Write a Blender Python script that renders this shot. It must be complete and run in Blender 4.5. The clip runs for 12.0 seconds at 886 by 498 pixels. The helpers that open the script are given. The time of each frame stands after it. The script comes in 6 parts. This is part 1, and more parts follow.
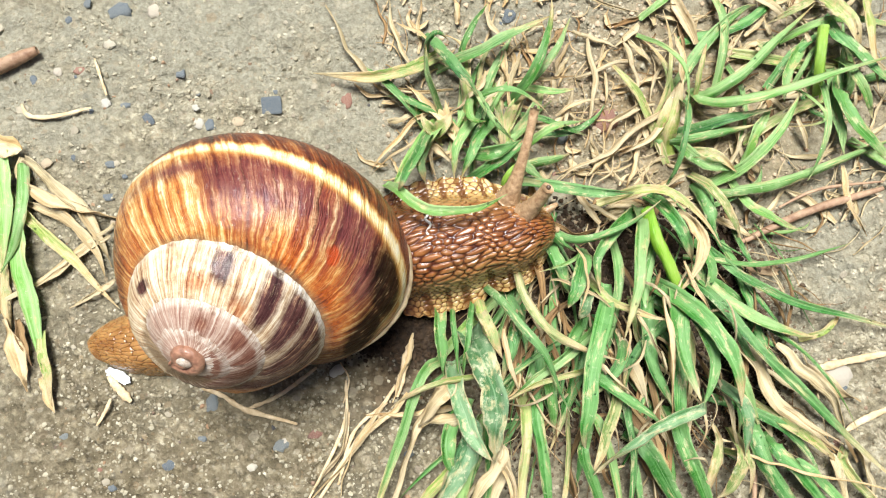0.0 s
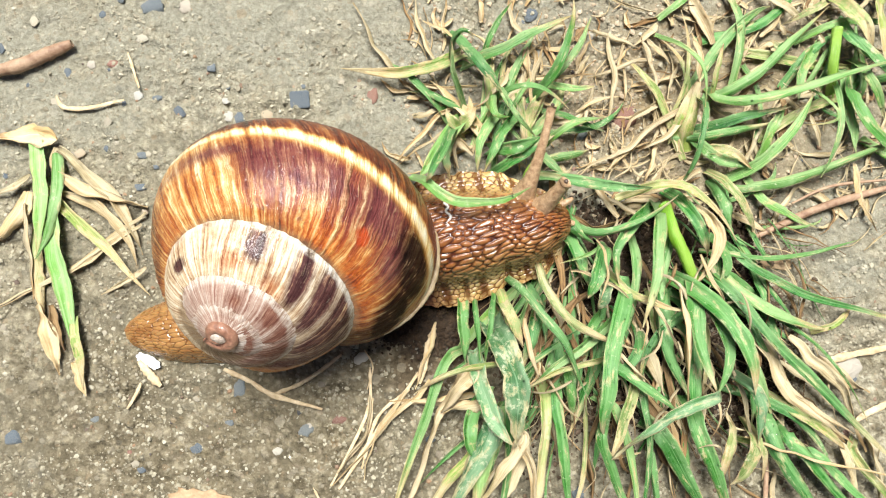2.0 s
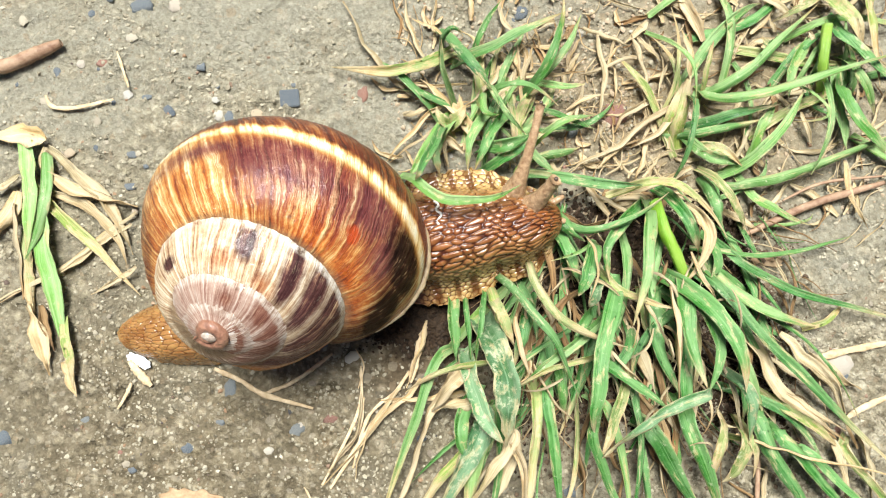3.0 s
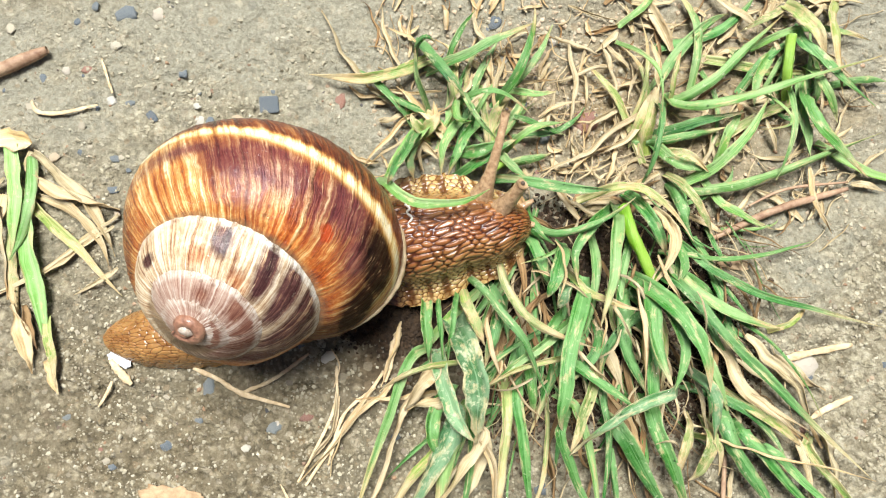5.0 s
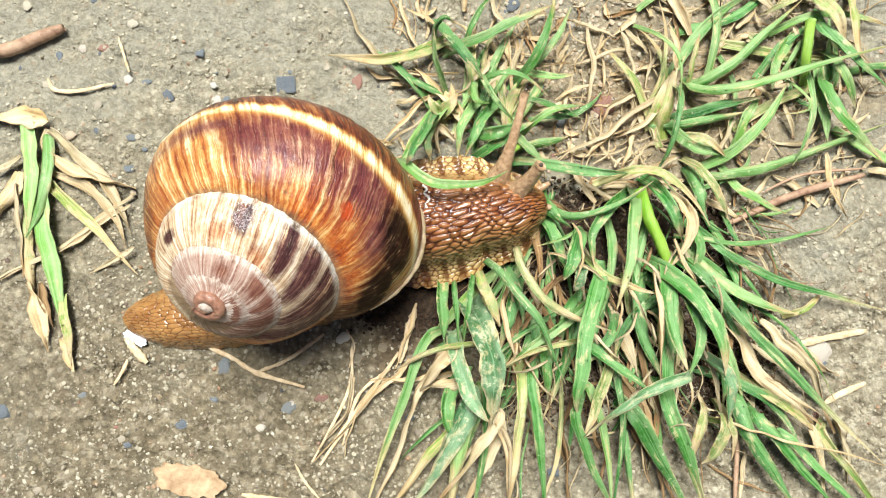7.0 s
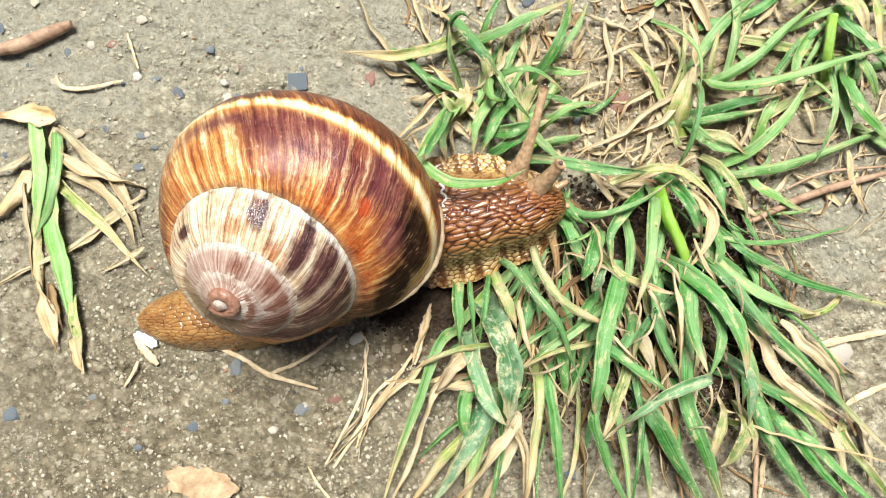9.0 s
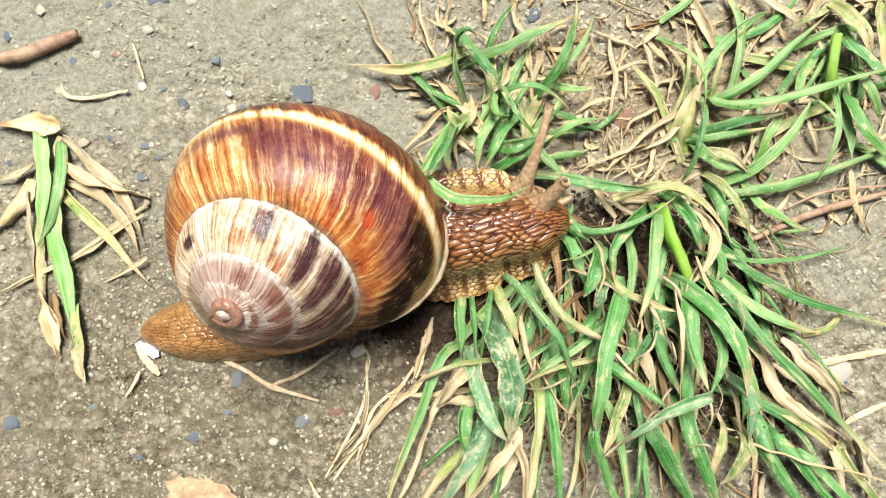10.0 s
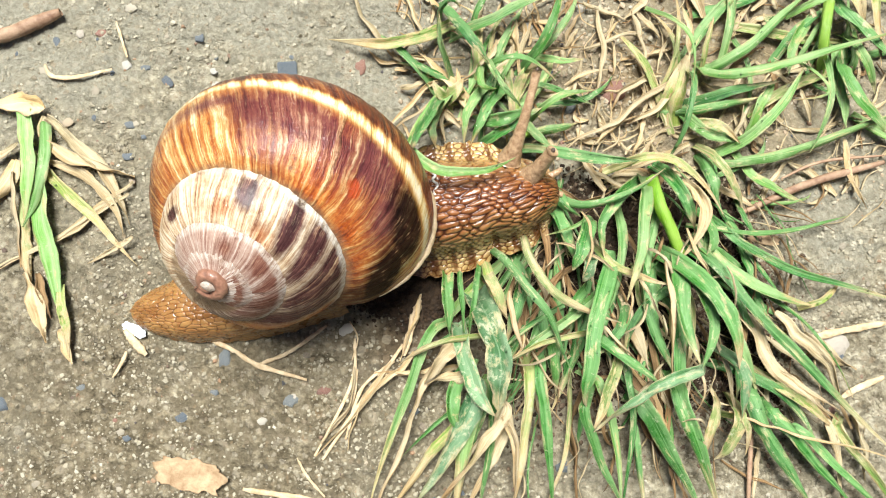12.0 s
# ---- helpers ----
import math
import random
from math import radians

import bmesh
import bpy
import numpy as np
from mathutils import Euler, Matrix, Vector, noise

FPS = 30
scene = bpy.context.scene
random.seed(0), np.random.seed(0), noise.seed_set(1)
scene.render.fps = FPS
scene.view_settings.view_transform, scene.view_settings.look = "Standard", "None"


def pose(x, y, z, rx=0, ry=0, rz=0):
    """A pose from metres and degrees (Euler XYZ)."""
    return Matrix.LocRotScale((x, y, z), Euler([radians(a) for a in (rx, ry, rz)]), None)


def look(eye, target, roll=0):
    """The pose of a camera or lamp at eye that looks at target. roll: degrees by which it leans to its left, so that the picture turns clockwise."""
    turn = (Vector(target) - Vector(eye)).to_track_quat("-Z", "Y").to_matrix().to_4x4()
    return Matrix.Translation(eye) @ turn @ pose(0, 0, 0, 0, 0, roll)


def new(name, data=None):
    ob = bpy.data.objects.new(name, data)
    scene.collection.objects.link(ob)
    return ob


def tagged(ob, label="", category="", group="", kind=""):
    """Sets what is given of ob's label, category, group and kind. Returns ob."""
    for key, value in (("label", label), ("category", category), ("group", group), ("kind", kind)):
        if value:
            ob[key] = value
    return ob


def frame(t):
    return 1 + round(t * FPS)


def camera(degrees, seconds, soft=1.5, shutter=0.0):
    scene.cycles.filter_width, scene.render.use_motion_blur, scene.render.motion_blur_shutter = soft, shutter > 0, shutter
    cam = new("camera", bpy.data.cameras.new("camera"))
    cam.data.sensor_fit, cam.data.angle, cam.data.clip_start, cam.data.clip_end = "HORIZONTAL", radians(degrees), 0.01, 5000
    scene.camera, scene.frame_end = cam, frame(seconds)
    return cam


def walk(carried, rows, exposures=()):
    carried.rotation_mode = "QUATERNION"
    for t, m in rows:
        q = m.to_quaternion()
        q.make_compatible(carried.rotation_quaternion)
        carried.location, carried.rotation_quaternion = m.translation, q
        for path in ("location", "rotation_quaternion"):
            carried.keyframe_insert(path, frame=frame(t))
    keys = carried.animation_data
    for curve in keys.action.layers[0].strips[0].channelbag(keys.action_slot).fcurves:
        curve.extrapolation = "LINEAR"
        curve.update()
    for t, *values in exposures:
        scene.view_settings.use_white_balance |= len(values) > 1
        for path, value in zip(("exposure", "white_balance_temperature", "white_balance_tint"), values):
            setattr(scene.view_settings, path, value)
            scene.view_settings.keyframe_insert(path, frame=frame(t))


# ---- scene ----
cam = camera(60.16, 12.0, soft=1.1)
PATH = [
    (0, pose(0.00423, -0.00736, 0.12743, 3.596, 0.264, -1.253)),
    (0.5, pose(0.00273, -0.00798, 0.12995, 3.626, 0.211, -1.004)),
    (1, pose(0.00263, -0.00878, 0.13089, 3.664, 0.174, -0.804)),
    (1.5, pose(0.00132, -0.00901, 0.13075, 3.683, 0.133, -0.659)),
    (2, pose(0.00028, -0.00910, 0.13097, 3.660, 0.171, -0.685)),
    (2.5, pose(-0.00045, -0.00878, 0.13020, 3.638, 0.197, -0.753)),
    (3, pose(0.00156, -0.00939, 0.13074, 3.666, 0.055, -0.914)),
    (3.5, pose(0.00452, -0.01073, 0.13216, 4.037, 0.058, -1.034)),
    (3.7, pose(0.00654, -0.01137, 0.13235, 4.390, -0.014, -1.069)),
    (5.5, pose(0.00500, -0.01064, 0.13422, 4.304, 0.071, -0.441)),
    (6, pose(0.00284, -0.01064, 0.13322, 3.929, 0.118, -0.189)),
    (6.5, pose(0.00171, -0.01048, 0.13366, 3.604, -0.004, -0.105)),
    (7, pose(0.00322, -0.01229, 0.13391, 3.668, -0.008, -0.119)),
    (7.2, pose(0.00183, -0.01197, 0.13356, 3.656, 0.034, -0.109)),
    (9, pose(0.00103, -0.01117, 0.13188, 3.213, 0.145, -0.164)),
    (9.5, pose(-0.00028, -0.00914, 0.13259, 3.187, 0.019, 0.172)),
    (10, pose(0.00023, -0.00893, 0.13228, 3.267, -0.037, 0.544)),
    (10.5, pose(0.00014, -0.00954, 0.13327, 3.376, -0.071, 0.714)),
    (11, pose(-0.00026, -0.01090, 0.13526, 3.299, 0.019, 0.629)),
    (11.5, pose(0.00176, -0.01351, 0.13203, 3.090, 0.322, 0.226)),
    (12, pose(0.00377, -0.01261, 0.13049, 3.135, 0.636, -0.065)),
]
walk(cam, PATH)

# ---- light ----
SUN_ELEVATION, SUN_BEARING = radians(71), radians(94)
world = bpy.data.worlds.new("overcast_sky")
scene.world = world
world.use_nodes = True
sky = world.node_tree.nodes.new("ShaderNodeTexSky")
sky.sky_type, sky.sun_disc = "NISHITA", False
sky.sun_elevation, sky.sun_rotation = SUN_ELEVATION, radians(90) - SUN_BEARING
sky.air_density, sky.dust_density, sky.ozone_density = 0.6, 3.0, 0.4
background = world.node_tree.nodes["Background"]
background.inputs["Strength"].default_value = 0.037
world.node_tree.links.new(sky.outputs["Color"], background.inputs["Color"])
sun_data = bpy.data.lights.new("sun", "SUN")
sun_data.energy, sun_data.angle, sun_data.color = 5.0, radians(24), (1.0, 0.99, 0.955)
sun = new("sun", sun_data)
sun.matrix_world = look((math.cos(SUN_BEARING) * math.cos(SUN_ELEVATION), math.sin(SUN_BEARING) * math.cos(SUN_ELEVATION), math.sin(SUN_ELEVATION)), (0, 0, 0))

scene.view_settings.exposure = 0.66

MM = 0.001
rng = random.Random(7)


# ---- materials ----
class Nodes:
    """Short hand for building a node material."""

    def __init__(self, name):
        self.mat = bpy.data.materials.new(name)
        self.mat.use_nodes = True
        self.tree = self.mat.node_tree
        self.shader = self.tree.nodes["Principled BSDF"]
        self.output = self.tree.nodes["Material Output"]

    def put(self, socket, value):
        if isinstance(value, bpy.types.NodeSocket):
            self.tree.links.new(value, socket)
        elif isinstance(value, tuple) and len(value) == 3 and socket.type == "RGBA":
            socket.default_value = (*value, 1)
        else:
            socket.default_value = value

    def add(self, kind, out=0, props=(), **inputs):
        node = self.tree.nodes.new(kind)
        for key, value in dict(props).items():
            if key == "operation":
                node.operation = value
            elif key == "feature":
                node.feature = value
            elif key == "attribute_name":
                node.attribute_name = value
            elif key == "distance":
                node.distance = value
        for key, value in inputs.items():
            self.put(node.inputs[int(key[1:]) if key[0] == "i" and key[1:].isdigit() else key.replace("_", " ")], value)
        return node.outputs[out]

    def math(self, operation, a, b=0.0, c=0.0):
        return self.add("ShaderNodeMath", props={"operation": operation}, i0=a, i1=b, i2=c)

    def coords(self, which):
        return self.tree.nodes.new("ShaderNodeTexCoord").outputs[which]

    def noise(self, vector, scale, detail=4.0, rough=0.55, out=0):
        return self.add("ShaderNodeTexNoise", out, Vector=vector, Scale=scale, Detail=detail, Roughness=rough)

    def cells(self, vector, scale, out=0, feature="F1"):
        return self.add("ShaderNodeTexVoronoi", out, {"feature": feature}, Vector=vector, Scale=scale)

    def ramp(self, value, *stops):
        node = self.tree.nodes.new("ShaderNodeValToRGB")
        while len(node.color_ramp.elements) < len(stops):
            node.color_ramp.elements.new(0.5)
        for element, (place, colour) in zip(node.color_ramp.elements, stops):
            element.position = place
            element.color = (*colour, 1) if isinstance(colour, tuple) else (colour, colour, colour, 1)
        self.put(node.inputs[0], value)
        return node.outputs[0]

    def mix(self, factor, a, b, blend="MIX"):
        node = self.tree.nodes.new("ShaderNodeMix")
        node.data_type, node.blend_type = "RGBA", blend
        for place, value in ((0, factor), (6, a), (7, b)):
            self.put(node.inputs[place], value)
        return node.outputs[2]

    def stretch(self, vector, x, y, z):
        return self.add("ShaderNodeVectorMath", props={"operation": "MULTIPLY"}, i0=vector, i1=(x, y, z))

    def shift(self, vector, by):
        return self.add("ShaderNodeVectorMath", props={"operation": "ADD"}, i0=vector, i1=by)

    def xyz(self, x=0.0, y=0.0, z=0.0):
        return self.add("ShaderNodeCombineXYZ", X=x, Y=y, Z=z)

    def split(self, vector):
        node = self.tree.nodes.new("ShaderNodeSeparateXYZ")
        self.put(node.inputs[0], vector)
        return node.outputs

    def chance(self):
        return self.tree.nodes.new("ShaderNodeObjectInfo").outputs["Random"]

    def bump(self, height, strength, distance):
        return self.add("ShaderNodeBump", Height=height, Strength=strength, Distance=distance)

    def finish(self, colour, rough=0.5, normal=None, specular=0.5, coat=0.0, coat_rough=0.12):
        self.put(self.shader.inputs["Base Color"], colour)
        self.put(self.shader.inputs["Roughness"], rough)
        self.put(self.shader.inputs["Specular IOR Level"], specular)
        self.put(self.shader.inputs["Coat Weight"], coat)
        self.put(self.shader.inputs["Coat Roughness"], coat_rough)
        if normal is not None:
            self.put(self.shader.inputs["Normal"], normal)
        return self.mat


def leaf_material(name, dark, mid, light, other, patch, patchiness, tip, tip_start, glow=0.25, gloss=0.4, scuff=0.0, edge=0.5):
    """A grass blade: fine veins along it, long blotches, dry edges, a drying tip. UV: across, along. other: the tone that some blades turn to."""
    n = Nodes(name)
    uv, place, chance = n.coords("UV"), n.coords("Object"), n.chance()
    across, along, _ = n.split(uv)
    offset = n.math("MULTIPLY", chance, 37.0)
    veins = n.noise(n.xyz(n.math("MULTIPLY", across, 9.0), n.math("MULTIPLY", along, 1.6), offset), 1.0, 4.0, 0.6)
    fine = n.noise(n.xyz(n.math("MULTIPLY", across, 44.0), n.math("MULTIPLY", along, 6.0), offset), 1.0, 3.0, 0.6)
    both = n.math("ADD", n.math("MULTIPLY", veins, 0.7), n.math("MULTIPLY", fine, 0.3))
    colour = n.ramp(both, (0.32, dark), (0.5, mid), (0.72, light))
    colour = n.mix(n.math("MULTIPLY", n.ramp(n.math("FRACT", n.math("MULTIPLY", chance, 7.3)), (0.35, 0.0), (0.95, 1.0)), 0.6), colour, n.mix(both, dark, other))
    shade = n.ramp(n.math("FRACT", n.math("MULTIPLY", chance, 13.7)), (0.0, (0.6, 0.66, 0.64)), (0.5, (0.92, 0.95, 0.9)), (1.0, (1.18, 1.1, 0.9)))
    colour = n.mix(1.0, colour, shade, "MULTIPLY")
    # a pale dusty bloom in soft clouds
    tone = n.noise(n.shift(place, n.xyz(offset, 0.0, offset)), 210.0, 5.0, 0.62)
    colour = n.mix(n.math("MULTIPLY", n.ramp(tone, (0.44, 0.0), (0.66, 1.0)), 0.42), colour, light)
    # the fold's lit half, painted in by paling one side of the blade
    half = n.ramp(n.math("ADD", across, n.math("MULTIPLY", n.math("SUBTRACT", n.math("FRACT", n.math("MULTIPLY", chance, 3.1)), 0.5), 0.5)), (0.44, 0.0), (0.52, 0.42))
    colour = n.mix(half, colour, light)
    # dry blotches, ragged along the veins
    blotch = n.noise(n.xyz(n.math("MULTIPLY", across, 2.2), n.math("MULTIPLY", along, 5.0), n.math("ADD", offset, 3.0)), 1.0, 7.0, 0.68)
    blotch = n.math("ADD", blotch, n.math("MULTIPLY", n.math("SUBTRACT", fine, 0.5), 0.1))
    level = 0.74 - 0.28 * patchiness
    blot = n.ramp(blotch, (level - 0.04, 0.0), (level + 0.02, 0.55), (level + 0.12, 0.95))
    parched = n.mix(n.ramp(n.math("ADD", n.math("MULTIPLY", tone, 0.5), n.math("MULTIPLY", fine, 0.5)), (0.4, 0.0), (0.6, 1.0)), tip, patch)
    colour = n.mix(blot, colour, parched)
    rim = n.math("ABSOLUTE", n.math("SUBTRACT", n.math("MULTIPLY", across, 2.0), 1.0))
    dry = n.ramp(n.math("ADD", rim, n.math("MULTIPLY", n.math("SUBTRACT", blotch, 0.5), 1.5)), (0.84, 0.0), (1.0, edge))
    colour = n.mix(dry, colour, parched)
    end = n.math("ADD", along, n.math("MULTIPLY", n.math("SUBTRACT", blotch, 0.5), 0.7))
    end = n.math("ADD", end, n.math("MULTIPLY", n.math("SUBTRACT", chance, 0.5), 0.35))
    colour = n.mix(n.ramp(end, (tip_start - 0.08, 0.0), (min(1.0, tip_start + 0.16), 1.0)), colour, parched)
    colour = n.mix(n.ramp(n.math("ABSOLUTE", n.math("SUBTRACT", across, 0.5)), (0.015, 0.35), (0.04, 0.0)), colour, light)
    if scuff:
        grains = n.noise(n.shift(place, n.xyz(offset, 2.0, 5.0)), 800.0, 6.0, 0.74)
        grains = n.math("ADD", grains, n.math("MULTIPLY", n.math("SUBTRACT", tone, 0.5), 0.25))
        colour = n.mix(n.ramp(grains, (0.62 - 0.13 * scuff, 0.0), (0.72 - 0.11 * scuff, 0.8)), colour, (0.64, 0.66, 0.44))
    relief_map = n.math("ADD", n.math("MULTIPLY", both, 0.75), n.math("MULTIPLY", n.noise(place, 700.0, 5.0, 0.7), 0.5))
    normal = n.bump(relief_map, 0.9, 0.0004)
    n.finish(colour, n.ramp(tone, (0.3, gloss - 0.1), (0.7, gloss + 0.2)), normal, 0.5)
    back = n.add("ShaderNodeBsdfTranslucent", Color=colour, Normal=normal)
    mixed = n.add("ShaderNodeMixShader", i0=glow, i1=n.shader.outputs[0], i2=back)
    n.tree.links.new(mixed, n.output.inputs["Surface"])
    return n.mat


STRAW = (0.6, 0.43, 0.2)
LEAF = {
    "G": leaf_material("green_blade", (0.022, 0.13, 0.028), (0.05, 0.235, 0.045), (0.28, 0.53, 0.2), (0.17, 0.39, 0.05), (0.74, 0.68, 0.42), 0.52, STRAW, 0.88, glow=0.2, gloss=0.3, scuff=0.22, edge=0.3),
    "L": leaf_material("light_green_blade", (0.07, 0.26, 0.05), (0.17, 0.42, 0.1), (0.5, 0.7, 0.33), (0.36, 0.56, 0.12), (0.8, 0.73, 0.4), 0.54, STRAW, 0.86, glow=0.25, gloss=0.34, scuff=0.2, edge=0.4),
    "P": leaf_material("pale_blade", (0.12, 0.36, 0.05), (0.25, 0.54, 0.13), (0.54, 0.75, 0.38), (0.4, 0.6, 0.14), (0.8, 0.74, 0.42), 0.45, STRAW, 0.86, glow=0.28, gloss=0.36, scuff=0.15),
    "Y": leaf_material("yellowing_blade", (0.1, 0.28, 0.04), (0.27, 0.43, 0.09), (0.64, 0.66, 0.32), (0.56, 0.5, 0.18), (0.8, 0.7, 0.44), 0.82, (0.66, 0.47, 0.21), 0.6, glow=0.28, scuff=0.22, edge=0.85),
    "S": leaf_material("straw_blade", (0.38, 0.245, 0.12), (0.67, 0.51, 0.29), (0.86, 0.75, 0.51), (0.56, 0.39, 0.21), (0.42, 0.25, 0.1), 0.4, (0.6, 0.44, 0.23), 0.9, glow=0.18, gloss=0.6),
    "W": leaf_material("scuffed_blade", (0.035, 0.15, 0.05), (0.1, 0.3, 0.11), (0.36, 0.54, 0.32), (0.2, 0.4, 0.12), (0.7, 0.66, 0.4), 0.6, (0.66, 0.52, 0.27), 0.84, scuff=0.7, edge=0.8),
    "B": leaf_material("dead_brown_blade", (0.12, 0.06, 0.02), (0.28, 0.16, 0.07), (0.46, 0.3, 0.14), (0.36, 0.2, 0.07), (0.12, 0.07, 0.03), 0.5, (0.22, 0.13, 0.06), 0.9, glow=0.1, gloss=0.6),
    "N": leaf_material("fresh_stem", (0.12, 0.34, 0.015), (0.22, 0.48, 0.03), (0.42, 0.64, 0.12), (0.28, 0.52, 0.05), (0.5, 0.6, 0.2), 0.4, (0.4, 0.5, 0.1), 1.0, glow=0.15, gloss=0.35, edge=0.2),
}


def ground_material():
    """Damp, sandy concrete: pale crumbly crust between smoother, darker patches, with grains of many sizes."""
    n = Nodes("sandy_ground")
    place = n.coords("Object")
    large, middle = n.noise(place, 34.0, 6.0, 0.6), n.noise(place, 300.0, 6.0, 0.74)
    fine = n.noise(place, 1300.0, 5.0, 0.75)
    crust = n.math("ADD", n.math("MULTIPLY", large, 0.65), n.math("MULTIPLY", middle, 0.35))
    # crumblier before the snail than behind it
    y = n.split(place)[1]
    near = n.math("MAXIMUM", 0.0, n.math("SUBTRACT", 1.0, n.math("MULTIPLY", n.math("ABSOLUTE", y), 6.0)))
    crust = n.ramp(n.math("SUBTRACT", crust, n.math("MULTIPLY", n.math("MULTIPLY", y, near), 2.2)), (0.42, 0.0), (0.54, 1.0))
    smooth = n.ramp(fine, (0.34, (0.24, 0.225, 0.165)), (0.5, (0.345, 0.33, 0.25)), (0.66, (0.44, 0.425, 0.335)))
    crumb = n.ramp(n.math("ADD", n.math("MULTIPLY", middle, 0.65), n.math("MULTIPLY", fine, 0.35)), (0.4, (0.17, 0.145, 0.09)), (0.47, (0.315, 0.285, 0.195)), (0.54, (0.45, 0.415, 0.3)), (0.62, (0.6, 0.57, 0.44)))
    colour = n.mix(crust, smooth, crumb)
    reach = n.add("ShaderNodeVectorMath", 1, {"operation": "DISTANCE"}, i0=place, i1=(-0.04, -0.042, 0.0))
    damp = n.ramp(n.math("ADD", n.math("MULTIPLY", reach, 9.0), n.math("MULTIPLY", large, 0.8)), (0.62, 0.68), (1.0, 0.0))
    colour = n.mix(damp, colour, n.mix(1.0, colour, (0.52, 0.46, 0.38), "MULTIPLY"))
    # soil and litter tints, with the shade under blades and shell mouth painted in
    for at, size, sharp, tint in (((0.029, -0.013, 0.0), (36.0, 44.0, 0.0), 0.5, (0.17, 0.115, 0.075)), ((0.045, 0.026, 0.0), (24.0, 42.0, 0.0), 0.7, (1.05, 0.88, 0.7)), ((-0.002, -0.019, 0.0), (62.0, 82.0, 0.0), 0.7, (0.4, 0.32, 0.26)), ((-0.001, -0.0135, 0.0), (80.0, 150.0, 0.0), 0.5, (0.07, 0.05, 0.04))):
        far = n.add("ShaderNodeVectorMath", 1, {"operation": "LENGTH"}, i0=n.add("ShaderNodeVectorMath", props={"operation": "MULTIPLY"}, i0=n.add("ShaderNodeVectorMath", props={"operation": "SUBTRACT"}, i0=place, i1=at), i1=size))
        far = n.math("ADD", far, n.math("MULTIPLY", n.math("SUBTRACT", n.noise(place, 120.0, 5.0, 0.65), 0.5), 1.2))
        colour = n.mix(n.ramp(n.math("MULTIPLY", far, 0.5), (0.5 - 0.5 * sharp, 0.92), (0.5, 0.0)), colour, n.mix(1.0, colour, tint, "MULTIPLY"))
    jagged = n.shift(place, n.stretch(n.shift(n.noise(place, 1100.0, 3.0, 0.6, 1), (-0.5, -0.5, -0.5)), 0.0011, 0.0011, 0.0))
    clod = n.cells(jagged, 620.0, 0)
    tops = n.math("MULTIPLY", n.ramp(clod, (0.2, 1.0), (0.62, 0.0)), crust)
    # clod tops lightened and the gaps between darkened, as relief shading in the colour
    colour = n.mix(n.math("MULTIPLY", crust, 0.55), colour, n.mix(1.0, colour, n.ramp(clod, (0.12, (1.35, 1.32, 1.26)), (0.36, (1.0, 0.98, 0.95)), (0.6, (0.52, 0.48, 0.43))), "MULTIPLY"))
    for scale, keep, size in ((430.0, 0.84, 0.4), (760.0, 0.72, 0.42), (1500.0, 0.6, 0.42)):
        tint = n.cells(jagged, scale, 1)
        red, green, _ = n.split(tint)
        grain = n.math("MULTIPLY", n.ramp(red, (keep, 0.0), (keep + 0.02, 1.0)), n.ramp(n.cells(jagged, scale, 0), (size - 0.06, 1.0), (size, 0.0)))
        colour = n.mix(n.math("MULTIPLY", grain, 0.26), colour, n.ramp(green, (0.0, (0.7, 0.62, 0.44)), (0.4, (0.62, 0.58, 0.47)), (0.7, (0.42, 0.27, 0.13)), (0.85, (0.3, 0.25, 0.18)), (1.0, (0.09, 0.1, 0.1))))
    height = n.math("ADD", n.math("MULTIPLY", fine, 0.9), n.math("ADD", n.math("MULTIPLY", middle, 0.9), n.math("MULTIPLY", tops, 0.45)))
    rough = n.ramp(crust, (0.0, 0.42), (1.0, 0.75))
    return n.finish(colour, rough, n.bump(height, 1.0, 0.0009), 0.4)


def stone_material(name, a, b, c, rough=0.6):
    n = Nodes(name)
    place, chance = n.coords("Object"), n.chance()
    base = n.ramp(chance, (0.0, a), (0.5, b), (1.0, c))
    spots = n.noise(n.shift(place, n.xyz(n.math("MULTIPLY", chance, 9.0))), 900.0, 5.0, 0.65)
    colour = n.mix(n.ramp(spots, (0.4, 0.0), (0.7, 0.6)), base, (0.42, 0.39, 0.32))
    return n.finish(colour, rough, n.bump(spots, 0.6, 0.0003), 0.45)


